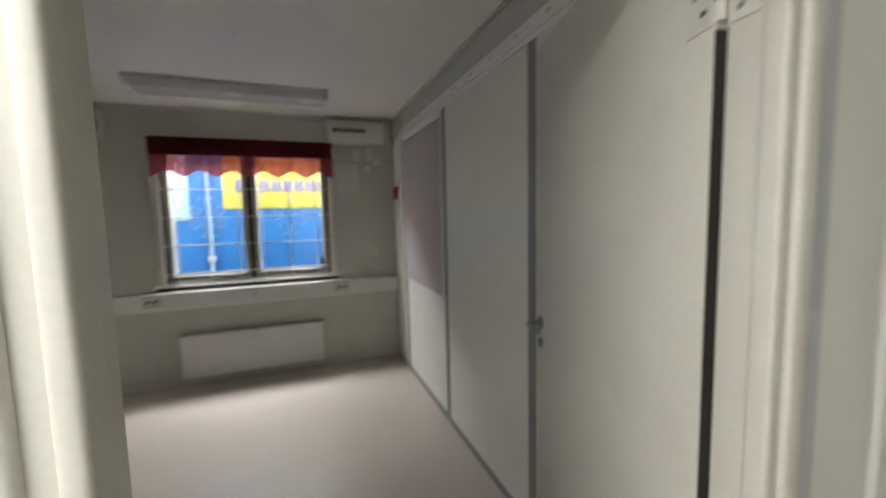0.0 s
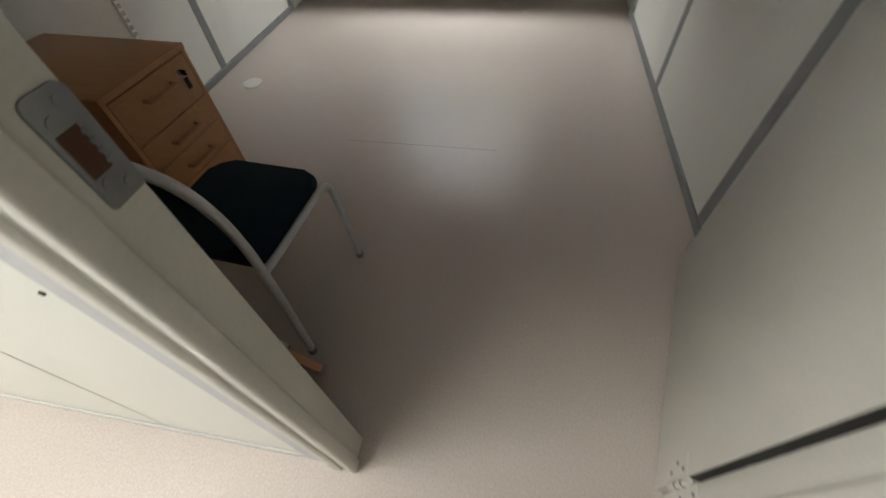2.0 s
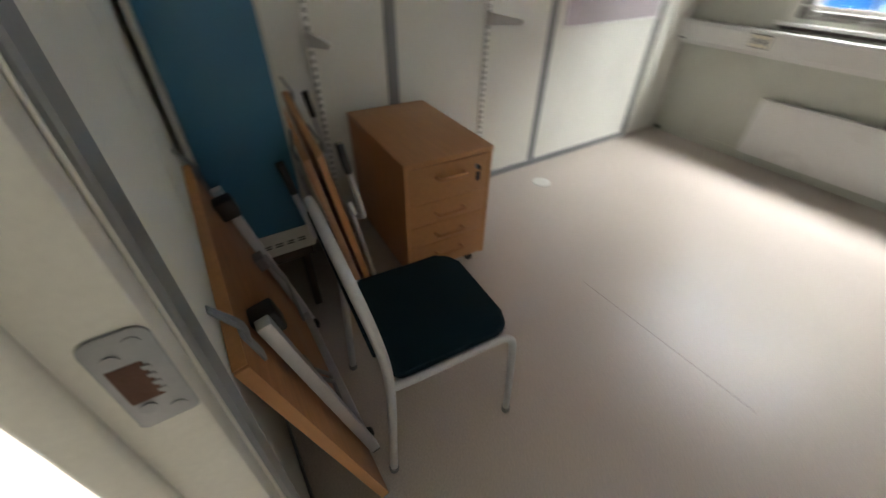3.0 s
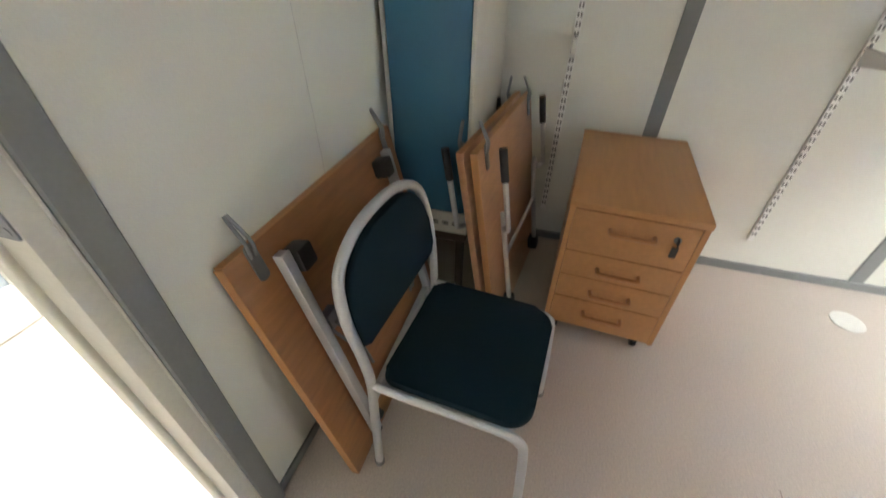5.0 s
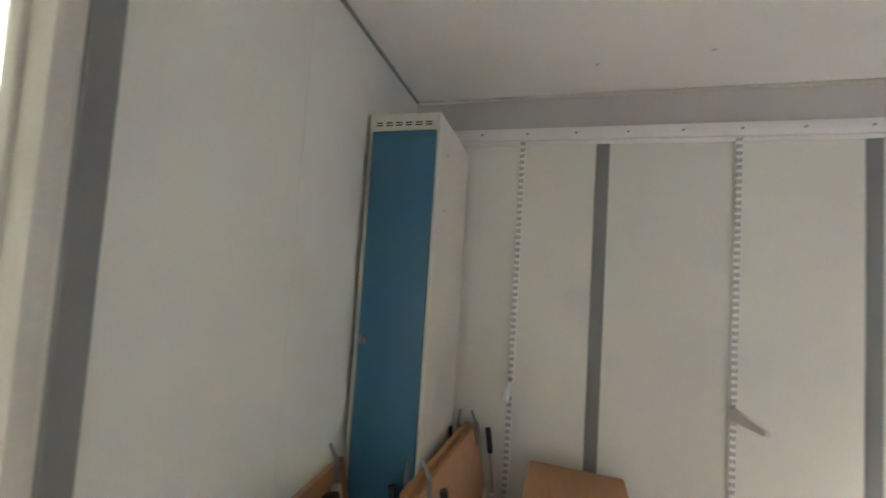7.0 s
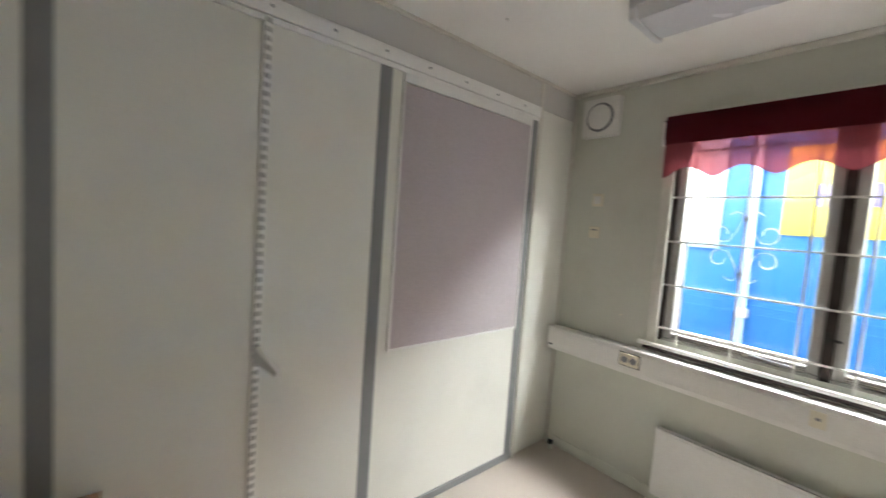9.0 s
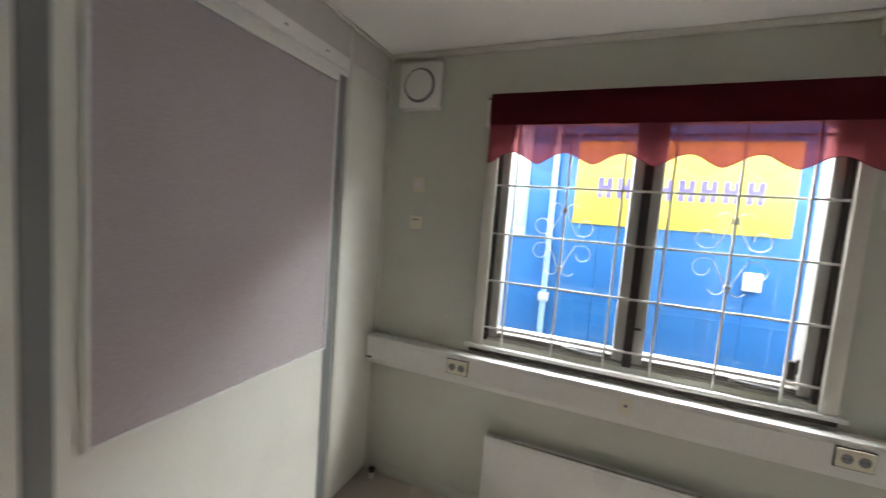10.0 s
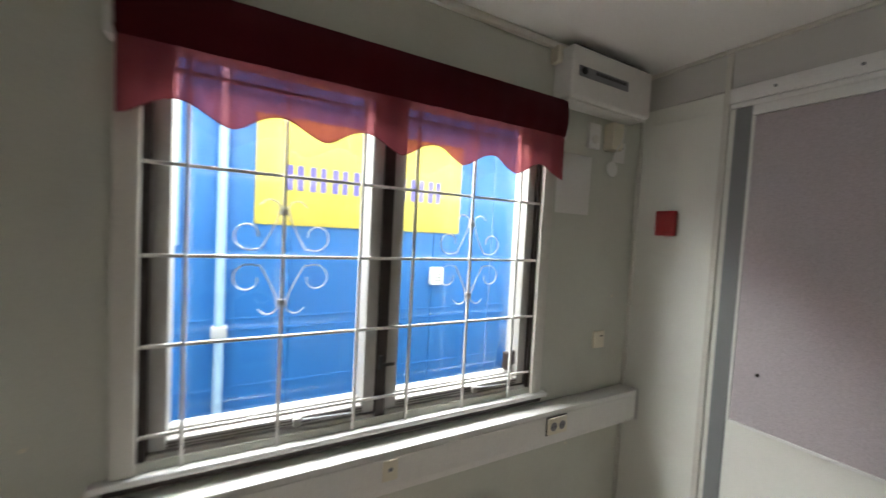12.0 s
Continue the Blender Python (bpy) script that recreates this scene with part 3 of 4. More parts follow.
def cloth(bm, z_low, z_high, amp, y0, nx=150, nz=10, folds=0.004, depth=0.0):
    rows = []
    for j in range(nz + 1):
        row = []
        for i in range(nx + 1):
            u = i / nx
            x = VX0 + (VX1 - VX0) * u
            lo = z_low + amp * (0.5 - 0.5 * math.cos(2 * math.pi * 6 * u)) ** 0.8
            z = lo + (z_high - lo) * j / nz
            w = 1 - j / nz
            y = y0 + folds * (0.4 + w) * (math.sin(u * 47 + 1.1) + 0.5 * math.sin(u * 113)) + depth * math.sin(math.pi * j / nz)
            row.append(bm.verts.new((x, y, z)))
        rows.append(row)
    for a, b in zip(rows, rows[1:]):
        for i in range(nx):
            bm.faces.new((a[i], a[i + 1], b[i + 1], b[i]))
    return bm


part("sheer_cloth", cloth(bmesh.new(), 1.842, 2.03, 0.052, VY), VALANCE, val, "sheer burgundy cloth")
hem = []
for i in range(151):
    u = i / 150
    hem.append((VX0 + (VX1 - VX0) * u, VY + 0.0056 * (math.sin(u * 47 + 1.1) + 0.5 * math.sin(u * 113)), 1.842 + 0.052 * (0.5 - 0.5 * math.cos(12 * math.pi * u)) ** 0.8))
part("hem", tubes(0.0022, hem, n=5), VALANCE, val)
band = cloth(bmesh.new(), 2.022, 2.172, 0.0, VY - 0.006, folds=0.0012, depth=-0.012)
bmesh.ops.solidify(band, geom=band.faces[:], thickness=0.004)
part("band", band, BAND, val, "dark burgundy double cloth band")
for zz in (2.045, 2.15):
    rod = part("rod", tubes(0.007, ((VX0 - 0.022, VY + 0.012, zz), (VX1 + 0.022, VY + 0.012, zz)), n=10), BROWN, val, "dark curtain rod")
for xx in (VX0 - 0.014, VX1 + 0.014):
    part("bracket", boxes((xx - 0.009, xx + 0.009, VY + 0.004, L - 0.001, 2.02, 2.15), bev=0.003), WHITE, val, "white bracket")

# ---- trunking with sockets ----
TY = 3.425
tr = thing("cable_trunking", (1.35, L, 0.69), "white plastic dado cable trunking along the window wall", "cable trunking")
part("body", boxes((0.012, W - 0.012, TY, L - 0.001, 0.700, 0.851), bev=0.004), WHITE, tr)
part("cover", boxes((0.02, W - 0.02, TY - 0.004, TY - 0.0004, 0.724, 0.830), bev=0.0015, seg=1), WHITE, tr)
part("end_cap", boxes((0.003, 0.0118, TY - 0.005, L - 0.001, 0.696, 0.855), bev=0.003), WHITE, tr)
part("end_cap", boxes((W - 0.0118, W - 0.003, TY - 0.005, L - 0.001, 0.696, 0.855), bev=0.003), WHITE, tr)
for x in (0.567, 2.128):
    so = part("double_socket", boxes((x - 0.055, x + 0.055, TY - 0.016, TY - 0.0042, 0.752, 0.824), bev=0.004), YELLOWED, tr, "yellowed double wall socket")
    part("socket_rim", boxes((x - 0.060, x + 0.060, TY - 0.0065, TY - 0.0041, 0.747, 0.829), bev=0.001, seg=1), DARK, so)
    for dx in (-0.025, 0.025):
        bm = bmesh.new()
        disc(bm, (x + dx, TY - 0.0158, 0.788), (0, -1, 0), 0.019, 0.0006, 20)
        part("socket_well", bm, GREYPRINT, so)
        for k in (-1, 1):
            part("pin_hole", disc(bmesh.new(), (x + dx + k * 0.008, TY - 0.0165, 0.788), (0, -1, 0), 0.003, 0.0005, 8), BLACK, so)
s2 = part("blank_plate", boxes((1.333, 1.387, TY - 0.010, TY - 0.0042, 0.752, 0.824), bev=0.003), YELLOWED, tr, "yellowed data outlet")
part("data_slot", boxes((1.352, 1.368, TY - 0.011, TY - 0.0098, 0.785, 0.797)), GREYPRINT, s2)
part("blank_cover", boxes((0.13, 0.20, TY - 0.006, TY - 0.0042, 0.750, 0.818), bev=0.002), WHITE, tr)
part("cable_hole", boxes((0.016, 0.05, TY - 0.007, TY - 0.0042, 0.728, 0.738)), DARK, tr)

# ---- convector ----
RX0, RX1, RZ0, RZ1, RY = 0.738, 1.936, 0.075, 0.455, 3.442
ra = thing("convector_heater", ((RX0 + RX1) / 2, L, RZ0), "white enamelled electric convector heater on the wall", "heater")
part("front_panel", boxes((RX0, RX1, RY, RY + 0.045, RZ0, RZ1 - 0.012), bev=0.006, seg=3), ENAMEL, ra)
part("back_box", boxes((RX0 + 0.03, RX1 - 0.03, RY + 0.0455, L - 0.02, RZ0 + 0.02, RZ1 - 0.03)), ENAMEL, ra)
part("wall_mount", boxes((RX0 + 0.2, RX0 + 0.24, L - 0.02, L - 0.001, RZ0 + 0.03, RZ1 - 0.03)), ZINC, ra)
part("wall_mount", boxes((RX1 - 0.24, RX1 - 0.2, L - 0.02, L - 0.001, RZ0 + 0.03, RZ1 - 0.03)), ZINC, ra)
part("top_lip", boxes((RX0, RX1, RY, RY + 0.005, RZ1 - 0.0118, RZ1), (RX0, RX1, RY + 0.04, RY + 0.045, RZ1 - 0.0118, RZ1), (RX0, RX0 + 0.03, RY + 0.005, RY + 0.04, RZ1 - 0.0118, RZ1), (RX1 - 0.10, RX1, RY + 0.005, RY + 0.04, RZ1 - 0.0118, RZ1)), ENAMEL, ra)
part("vent_floor", boxes((RX0 + 0.03, RX1 - 0.10, RY + 0.005, RY + 0.04, RZ1 - 0.0119, RZ1 - 0.0105)), DARK, ra)
gx = RX0 + 0.034
while gx < RX1 - 0.105:
    part("vent_rib", boxes((gx, gx + 0.006, RY + 0.005, RY + 0.04, RZ1 - 0.0104, RZ1 - 0.0005)), ENAMEL, ra)
    gx += 0.0145
part("switch", boxes((RX1 - 0.08, RX1 - 0.055, RY + 0.012, RY + 0.034, RZ1 + 0.0001, RZ1 + 0.006), bev=0.002), BLACK, ra)

# ---- fittings on the window wall ----
fan = thing("extractor_fan", (0.212, L, 2.13), "square white wall extractor fan with round cover", "fan")
part("housing", boxes((0.092, 0.332, L - 0.05, L - 0.001, 2.13, 2.375), bev=0.012, seg=3), WHITE, fan)
ringbm = bmesh.new()
ring_pts = [(0.212 + 0.082 * math.cos(a), L - 0.0515, 2.252 + 0.082 * math.sin(a)) for a in (2 * math.pi * k / 40 for k in range(41))]
tube(ringbm, ring_pts, 0.008, 8)
part("dark_ring", ringbm, GREYPRINT, fan, "dark grey round air gap")
part("round_cover", disc(bmesh.new(), (0.212, L - 0.05, 2.252), (0, -1, 0), 0.076, 0.014, 40, 0.005), WHITE, fan)


def wall_plate(name, x, z, w, h, d, material, label, category, y=L):
    t = thing(name, (x, y, z - h / 2), label, category)
    part("plate", boxes((x - w / 2, x + w / 2, y - d, y - 0.001, z - h / 2, z + h / 2), bev=min(0.005, d * 0.4)), material, t)
    return t


t1 = wall_plate("light_switch", 0.230, 1.722, 0.075, 0.082, 0.011, YELLOWED, "yellowed square rocker light switch on the wall", "switch")
part("rocker", boxes((0.207, 0.253, L - 0.015, L - 0.0112, 1.698, 1.746), bev=0.002), WHITE, t1)
t2 = wall_plate("thermostat_plate", 0.225, 1.514, 0.072, 0.075, 0.012, YELLOWED, "small cream control plate on the wall", "switch")
part("print_bar", boxes((0.205, 0.245, L - 0.0128, L - 0.0122, 1.526, 1.533)), GREYPRINT, t2)
t3 = wall_plate("light_switch", 2.474, 1.107, 0.078, 0.085, 0.012, YELLOWED, "yellowed cable outlet plate beside the corner", "switch")
part("outlet_hole", boxes((2.480, 2.496, L - 0.0128, L - 0.0118, 1.122, 1.128)), DARK, t3)
t4 = wall_plate("paper_notice", 2.236, 1.845, 0.215, 0.27, 0.0022, PAPER, "blank pale paper sheet taped on the wall", "paper")
t5 = wall_plate("room_thermostat", 2.335, 2.075, 0.075, 0.115, 0.02, WHITE, "white wall thermostat under the heat unit", "thermostat")
part("dial", disc(bmesh.new(), (2.335, L - 0.0205, 2.06), (0, -1, 0), 0.02, 0.006, 20, 0.002), CREAM, t5)
t6 = wall_plate("junction_box", 2.085, 2.365, 0.085, 0.068, 0.05, YELLOWED, "yellowed cable junction box under the ceiling", "junction box")
t7 = wall_plate("control_box", 2.452, 2.085, 0.075, 0.125, 0.055, YELLOWED, "yellowed control box with dangling pull cord", "control box")
part("pull_cord", tubes(0.0028, ((2.49, L - 0.06, 2.13), (2.47, L - 0.065, 2.07), (2.44, L - 0.06, 2.02), (2.43, L - 0.05, 1.965)), n=6, steps=4), WHITE, t7)
part("cord_tag", disc(bmesh.new(), (2.430, L - 0.045, 1.93), (0, -1, 0), 0.036, 0.006, 24, 0.002), WHITE, t7, "round white plastic tag")
t8 = wall_plate("paper_label", 2.535, 2.03, 0.085, 0.10, 0.0022, PAPER, "pale label sheet beside the control box", "paper")
part("print_bar", boxes((2.505, 2.565, L - 0.0029, L - 0.0023, 2.05, 2.056)), GREYPRINT, t8)

AY = 3.405
ac = thing("air_heating_unit", (2.36, L, 2.17), "white wall-mounted air unit with grey control strip", "air conditioner")
part("case", boxes((2.08, 2.605, AY, L - 0.001, 2.175, 2.385), bev=0.012, seg=3), WHITE, ac)
cs = part("control_strip", boxes((2.115, 2.43, AY - 0.003, AY - 0.0003, 2.262, 2.305), bev=0.001, seg=1), GREYPRINT, ac, "grey control strip")
part("knob", disc(bmesh.new(), (2.142, AY - 0.003, 2.284), (0, -1, 0), 0.015, 0.008, 20, 0.002), BLACK, cs)
for k in range(8):
    part("vent_slot", boxes((2.215 + k * 0.025, 2.236 + k * 0.025, AY - 0.0045, AY - 0.0032, 2.284, 2.297)), BLACK, cs)
part("top_grating", boxes((2.10, 2.59, AY + 0.012, L - 0.012, 2.3855, 2.392)), DARK, ac)
part("underside_shelf", boxes((2.09, 2.595, AY + 0.02, L - 0.002, 2.165, 2.1745), bev=0.003), WHITE, ac)

ac.location.z += 0.004
ac.location.x -= 0.012
fan.location.z -= 0.012
rb = thing("alarm_call_box", (W, 3.34, 1.63), "small red alarm box on the side wall", "alarm box")
part("case", boxes((W - 0.032, W - 0.001, 3.296, 3.388, 1.633, 1.752), bev=0.006), RED, rb)
part("cover_plate", boxes((W - 0.036, W - 0.0325, 3.306, 3.378, 1.645, 1.74), bev=0.001, seg=1), RED, rb)


# ---- lilac notice boards ----
def notice_board(x, inward, y0, y1):
    z0, z1 = 0.878, 2.128
    b = thing("notice_board", (x, (y0 + y1) / 2, z0), "lilac cloth covered notice board in a white frame", "notice board", group="notice boards")

    def bx(d0, d1, *r):
        a, c = sorted((x + inward * d0, x + inward * d1))
        return (a, c, *r)

    part("cloth_panel", boxes(bx(0.001, 0.010, y0 + 0.012, y1 - 0.012, z0 + 0.012, z1 - 0.002), bev=0.002), LILAC, b)
    part("frame_side", boxes(bx(0.001, 0.014, y0, y0 + 0.0118, z0, z1), bev=0.002), RAILMAT, b)
    part("frame_side", boxes(bx(0.001, 0.014, y1 - 0.0118, y1, z0, z1), bev=0.002), RAILMAT, b)
    part("frame_bottom", boxes(bx(0.001, 0.014, y0 + 0.012, y1 - 0.012, z0, z0 + 0.0118), bev=0.002), RAILMAT, b)
    part("frame_top", boxes(bx(0.001, 0.016, y0, y1, z1 + 0.0002, z1 + 0.042), bev=0.003), RAILMAT, b)
    return b


nb = notice_board(0.0, 1, 2.118, 3.056)
nb2 = notice_board(W, -1, 2.065, 3.030)
part("pin", disc(bmesh.new(), (W - 0.010, 2.936, 1.10), (-1, 0, 0), 0.007, 0.004, 10), BROWN, nb2, "brown pin")


# ---- shelf uprights and brackets ----
def shelf_upright(y, arm_z, z0):
    s = thing("shelf_upright", (0.0, y, z0), "white slotted steel shelf upright on the panel wall", "shelf rail", group="shelf uprights")
    part("channel", boxes((0.001, 0.013, y - 0.0135, y + 0.0135, z0, 2.20), bev=0.002, seg=1), RAILMAT, s)
    bm = bmesh.new()
    z = z0 + 0.03
    while z < 2.17:
        for dy in (-0.006, 0.006):
            box(bm, 0.0131, 0.0136, y + dy - 0.0034, y + dy + 0.0034, z, z + 0.018)
        z += 0.032
    part("slot_column", bm, SLOT, s, "row of dark slots", kind="stuff")
    return s


for y, z0 in ((0.589, 0.185), (1.541, 0.185)):
    shelf_upright(y, 0.97, z0)
for y, zz in ((0.589, 0.968), (1.541, 0.985)):
    bk = thing("shelf_bracket", (0.014, y, zz), "white steel shelf bracket hooked in an upright", "shelf bracket", group="shelf brackets")
    bm = bmesh.new()
    prof = ((0.0138, zz - 0.045), (0.03, zz - 0.045), (0.275, zz - 0.012), (0.282, zz + 0.002), (0.27, zz + 0.010), (0.0138, zz + 0.010))
    va = [bm.verts.new((px, y - 0.008, pz)) for px, pz in prof]
    vb = [bm.verts.new((px, y + 0.008, pz)) for px, pz in prof]
    bm.faces.new(va)
    bm.faces.new(vb[::-1])
    for i in range(6):
        bm.faces.new((va[i], va[(i + 1) % 6], vb[(i + 1) % 6], vb[i]))
    part("arm", bm, RAILMAT, bk)
    part("hook", boxes((0.0138, 0.019, y - 0.003, y + 0.003, zz + 0.0101, zz + 0.025)), ZINC, bk)

# ---- locker ----
LX, LY0, LY1, LZ0, LZ1 = 0.59, 0.02, 0.315, 0.355, 2.112
lk_ = thing("locker", (0.30, 0.168, 0.0), "tall narrow blue-doored steel locker on a dark bench base", "locker")
for side_name, dims in (("side_panel", (0.03, LX - 0.012, LY0, LY0 + 0.012, LZ0, LZ1)), ("side_panel", (0.03, LX - 0.012, LY1 - 0.012, LY1, LZ0, LZ1)),
                        ("back_panel", (0.03, 0.042, LY0 + 0.0122, LY1 - 0.0122, LZ0, LZ1)), ("bottom_panel", (0.0422, LX - 0.012, LY0 + 0.0122, LY1 - 0.0122, LZ0, LZ0 + 0.012)),
                        ("top_panel", (0.0422, LX - 0.012, LY0 + 0.0122, LY1 - 0.0122, LZ1 - 0.012, LZ1))):
    part(side_name, boxes(dims, bev=0.002, seg=1), CREAM, lk_, "cream steel locker panel")
part("front_frame", boxes((LX - 0.0118, LX + 0.002, LY0, LY0 + 0.014, LZ0, LZ1), (LX - 0.0118, LX + 0.002, LY1 - 0.012, LY1, LZ0, LZ1),
     (LX - 0.0118, LX + 0.002, LY0 + 0.014, LY1 - 0.012, 2.045, LZ1), (LX - 0.0118, LX + 0.002, LY0 + 0.014, LY1 - 0.012, LZ0, 0.452), bev=0.002, seg=1), CREAM, lk_)
ld = part("door", boxes((LX - 0.010, LX + 0.006, LY0 + 0.017, LY1 - 0.014, 0.455, 2.042), bev=0.003), BLUE_DOOR, lk_, "blue steel locker door")
part("handle_lock", disc(bmesh.new(), (LX + 0.0061, LY0 + 0.04, 1.222), (1, 0, 0), 0.018, 0.010, 20, 0.003), ZINC, ld, "zinc turn lock")
part("lock_lug", boxes((LX + 0.014, LX + 0.022, LY0 + 0.036, LY0 + 0.044, 1.205, 1.24), bev=0.002), ZINC, ld)
for zz in (2.07, 0.40):
    for k in range(6):
        y = LY0 + 0.03 + k * 0.041
        part("vent_slot", boxes((LX + 0.0021, LX + 0.003, y, y + 0.026, zz - 0.007, zz - 0.002), (LX + 0.0021, LX + 0.003, y, y + 0.026, zz + 0.003, zz + 0.008)), DARK, lk_)
part("bench_base", boxes((0.04, LX - 0.02, LY0 + 0.01, LY1 - 0.01, 0.30, LZ0 - 0.0005), bev=0.003), PLINTH, lk_, "dark wooden bench base")
for x in (0.07, LX - 0.06):
    for y in (LY0 + 0.03, LY1 - 0.04):
        part("leg", boxes((x - 0.02, x + 0.02, y - 0.015, y + 0.015, 0.0, 0.2998), bev=0.002, seg=1), PLINTH, lk_)
for zz in (1.75, 1.98):
    part("screw_hole", disc(bmesh.new(), (0.46, LY1, zz), (0, 1, 0), 0.005, 0.0006, 8), DARK, lk_)

# ---- drawer unit ----
DW, DD, DZ = 0.405, 0.645, 0.63
dm = Matrix.Translation((0.365, 0.888, 0.0)) @ Matrix.Rotation(radians(-3.2), 4, "Z")
dr = thing("drawer_unit", (0, 0, 0), "beech laminate pedestal drawer unit on castors", "drawer unit", m=dm)
hx, hy = DD / 2, DW / 2
part("side_panel", boxes((-hx, hx - 0.001, -hy, -hy + 0.018, 0.075, DZ - 0.0225), bev=0.0015, seg=1), BEECH, dr, local=True)
part("side_panel", boxes((-hx, hx - 0.001, hy - 0.018, hy, 0.075, DZ - 0.0225), bev=0.0015, seg=1), BEECH, dr, local=True)
part("back_panel", boxes((-hx + 0.001, -hx + 0.014, -hy + 0.0182, hy - 0.0182, 0.078, DZ - 0.0225)), BEECH, dr, local=True)
part("bottom_panel", boxes((-hx + 0.0145, hx - 0.02, -hy + 0.0182, hy - 0.0182, 0.076, 0.092)), BEECH, dr, local=True)
part("top_panel", boxes((-hx - 0.002, hx + 0.003, -hy - 0.002, hy + 0.002, DZ - 0.022, DZ), bev=0.0025), BEECH_TOP, dr, local=True)
zs = (0.080, 0.222, 0.330, 0.438, DZ - 0.026)
for k in range(4):
    z0, z1 = zs[k] + 0.002, zs[k + 1] - 0.002
    df = part("drawer_front", boxes((hx - 0.019, hx - 0.0005, -hy + 0.0195, hy - 0.0195, z0, z1), bev=0.0018), BEECH_TOP, dr, local=True)
    zc = z1 - 0.055
    part("handle", tubes(0.0072, ((hx - 0.002, -0.066, zc), (hx + 0.020, -0.064, zc), (hx + 0.029, -0.054, zc), (hx + 0.029, 0.054, zc), (hx + 0.020, 0.064, zc), (hx - 0.002, 0.066, zc)), n=8, steps=2), BEECH_HANDLE, df, "beech bow handle", local=True)
bm = bmesh.new()
disc(bm, (hx - 0.001, 0.128, 0.555), (1, 0, 0), 0.011, 0.006, 16, 0.002)
lo = part("lock", bm, ZINC, dr, "zinc cylinder lock", local=True)
part("key", boxes((hx + 0.004, hx + 0.028, 0.1265, 0.1295, 0.545, 0.565), bev=0.001, seg=1), BLACK, lo, local=True)
part("key_fob", boxes((hx + 0.010, hx + 0.014, 0.118, 0.138, 0.495, 0.535), bev=0.0015), BLACK, lo, local=True)
for x in (-hx + 0.06, hx - 0.06):
    for y in (-hy + 0.05, hy - 0.05):
        bm = bmesh.new()
        disc(bm, (x, y - 0.011, 0.026), (0, 1, 0), 0.026, 0.022, 18, 0.003)
        ca = part("castor", bm, BLACK, dr, "black castor", local=True)
        part("castor_fork", boxes((x - 0.014, x + 0.014, y - 0.016, y + 0.016, 0.05, 0.0755), bev=0.003), ZINC, ca, local=True)


# ---- chair ----
chm = Matrix.Translation((1.160, 0.464, 0.0)) @ Matrix.Rotation(radians(-4.5), 4, "Z")
ch = thing("chair", (0, 0, 0), "stacking chair with navy cloth pads and silver tube frame", "chair", m=chm)
hoop = [(0.205, -0.205, 0.004), (0.203, -0.19, 0.30), (0.200, -0.185, 0.43), (0.207, -0.191, 0.54), (0.213, -0.208, 0.66), (0.188, -0.224, 0.752), (0.105, -0.233, 0.800), (0.0, -0.235, 0.813)]
hoop = hoop + [(-x, y, z) for x, y, z in hoop[-2::-1]]
part("back_frame", tubes(0.0125, hoop, n=12, steps=5), SILVER, ch, "bent silver tube hoop", local=True)
for s in (-1, 1):
    part("seat_rail", tubes(0.0115, ((s * 0.199, -0.183, 0.425), (s * 0.197, -0.10, 0.418), (s * 0.193, 0.06, 0.414), (s * 0.192, 0.145, 0.412), (s * 0.195, 0.180, 0.398), (s * 0.199, 0.193, 0.36), (s * 0.203, 0.206, 0.18), (s * 0.204, 0.214, 0.006)), n=12, steps=5), SILVER, ch, "silver leg and seat tube", local=True)
    for yy in (-0.205, 0.214):
        part("foot_cap", tubes(0.0145, ((s * 0.205, yy, 0.0), (s * 0.205, yy, 0.022)), n=12), GREYPRINT, ch, "grey plastic foot", local=True)
part("cross_bar", tubes(0.009, ((-0.195, 0.12, 0.405), (0.195, 0.12, 0.405)), n=8), SILVER, ch, local=True)
part("cross_bar", tubes(0.009, ((-0.197, -0.15, 0.410), (0.197, -0.15, 0.410)), n=8), SILVER, ch, local=True)
seat = bmesh.new()
slab(seat, rounded(0.372, 0.362, (0.06, 0.06, 0.03, 0.03), 6), 0.032, 0.014, Matrix.Translation((0, 0.014, 0.413)))
for v in seat.verts:
    v.co.z += 0.006 * (1 - (v.co.x / 0.19) ** 2) * (1 if v.co.z > 0.43 else 0) - 0.010 * max(0, (v.co.y - 0.14) / 0.08) ** 2
part("seat", seat, NAVY, ch, "navy cloth seat pad", local=True)
back = bmesh.new()
slab(back, rounded(0.398, 0.238, (0.14, 0.13, 0.02, 0.02), 8), 0.03, 0.010, Matrix.Translation((0, -0.199, 0.672)) @ Matrix.Rotation(radians(98.5), 4, "X"))
bmesh.ops.subdivide_edges(back, edges=[e for e in back.edges if abs(e.verts[0].co.x - e.verts[1].co.x) > 0.2], cuts=6)
part("backrest", back, NAVY, ch, "navy cloth backrest pad", local=True)
for s in (-1, 1):
    part("pad_clip", boxes((s * 0.16 - 0.01, s * 0.16 + 0.01, -0.160, -0.145, 0.418, 0.436), bev=0.003), SILVER, ch, local=True)


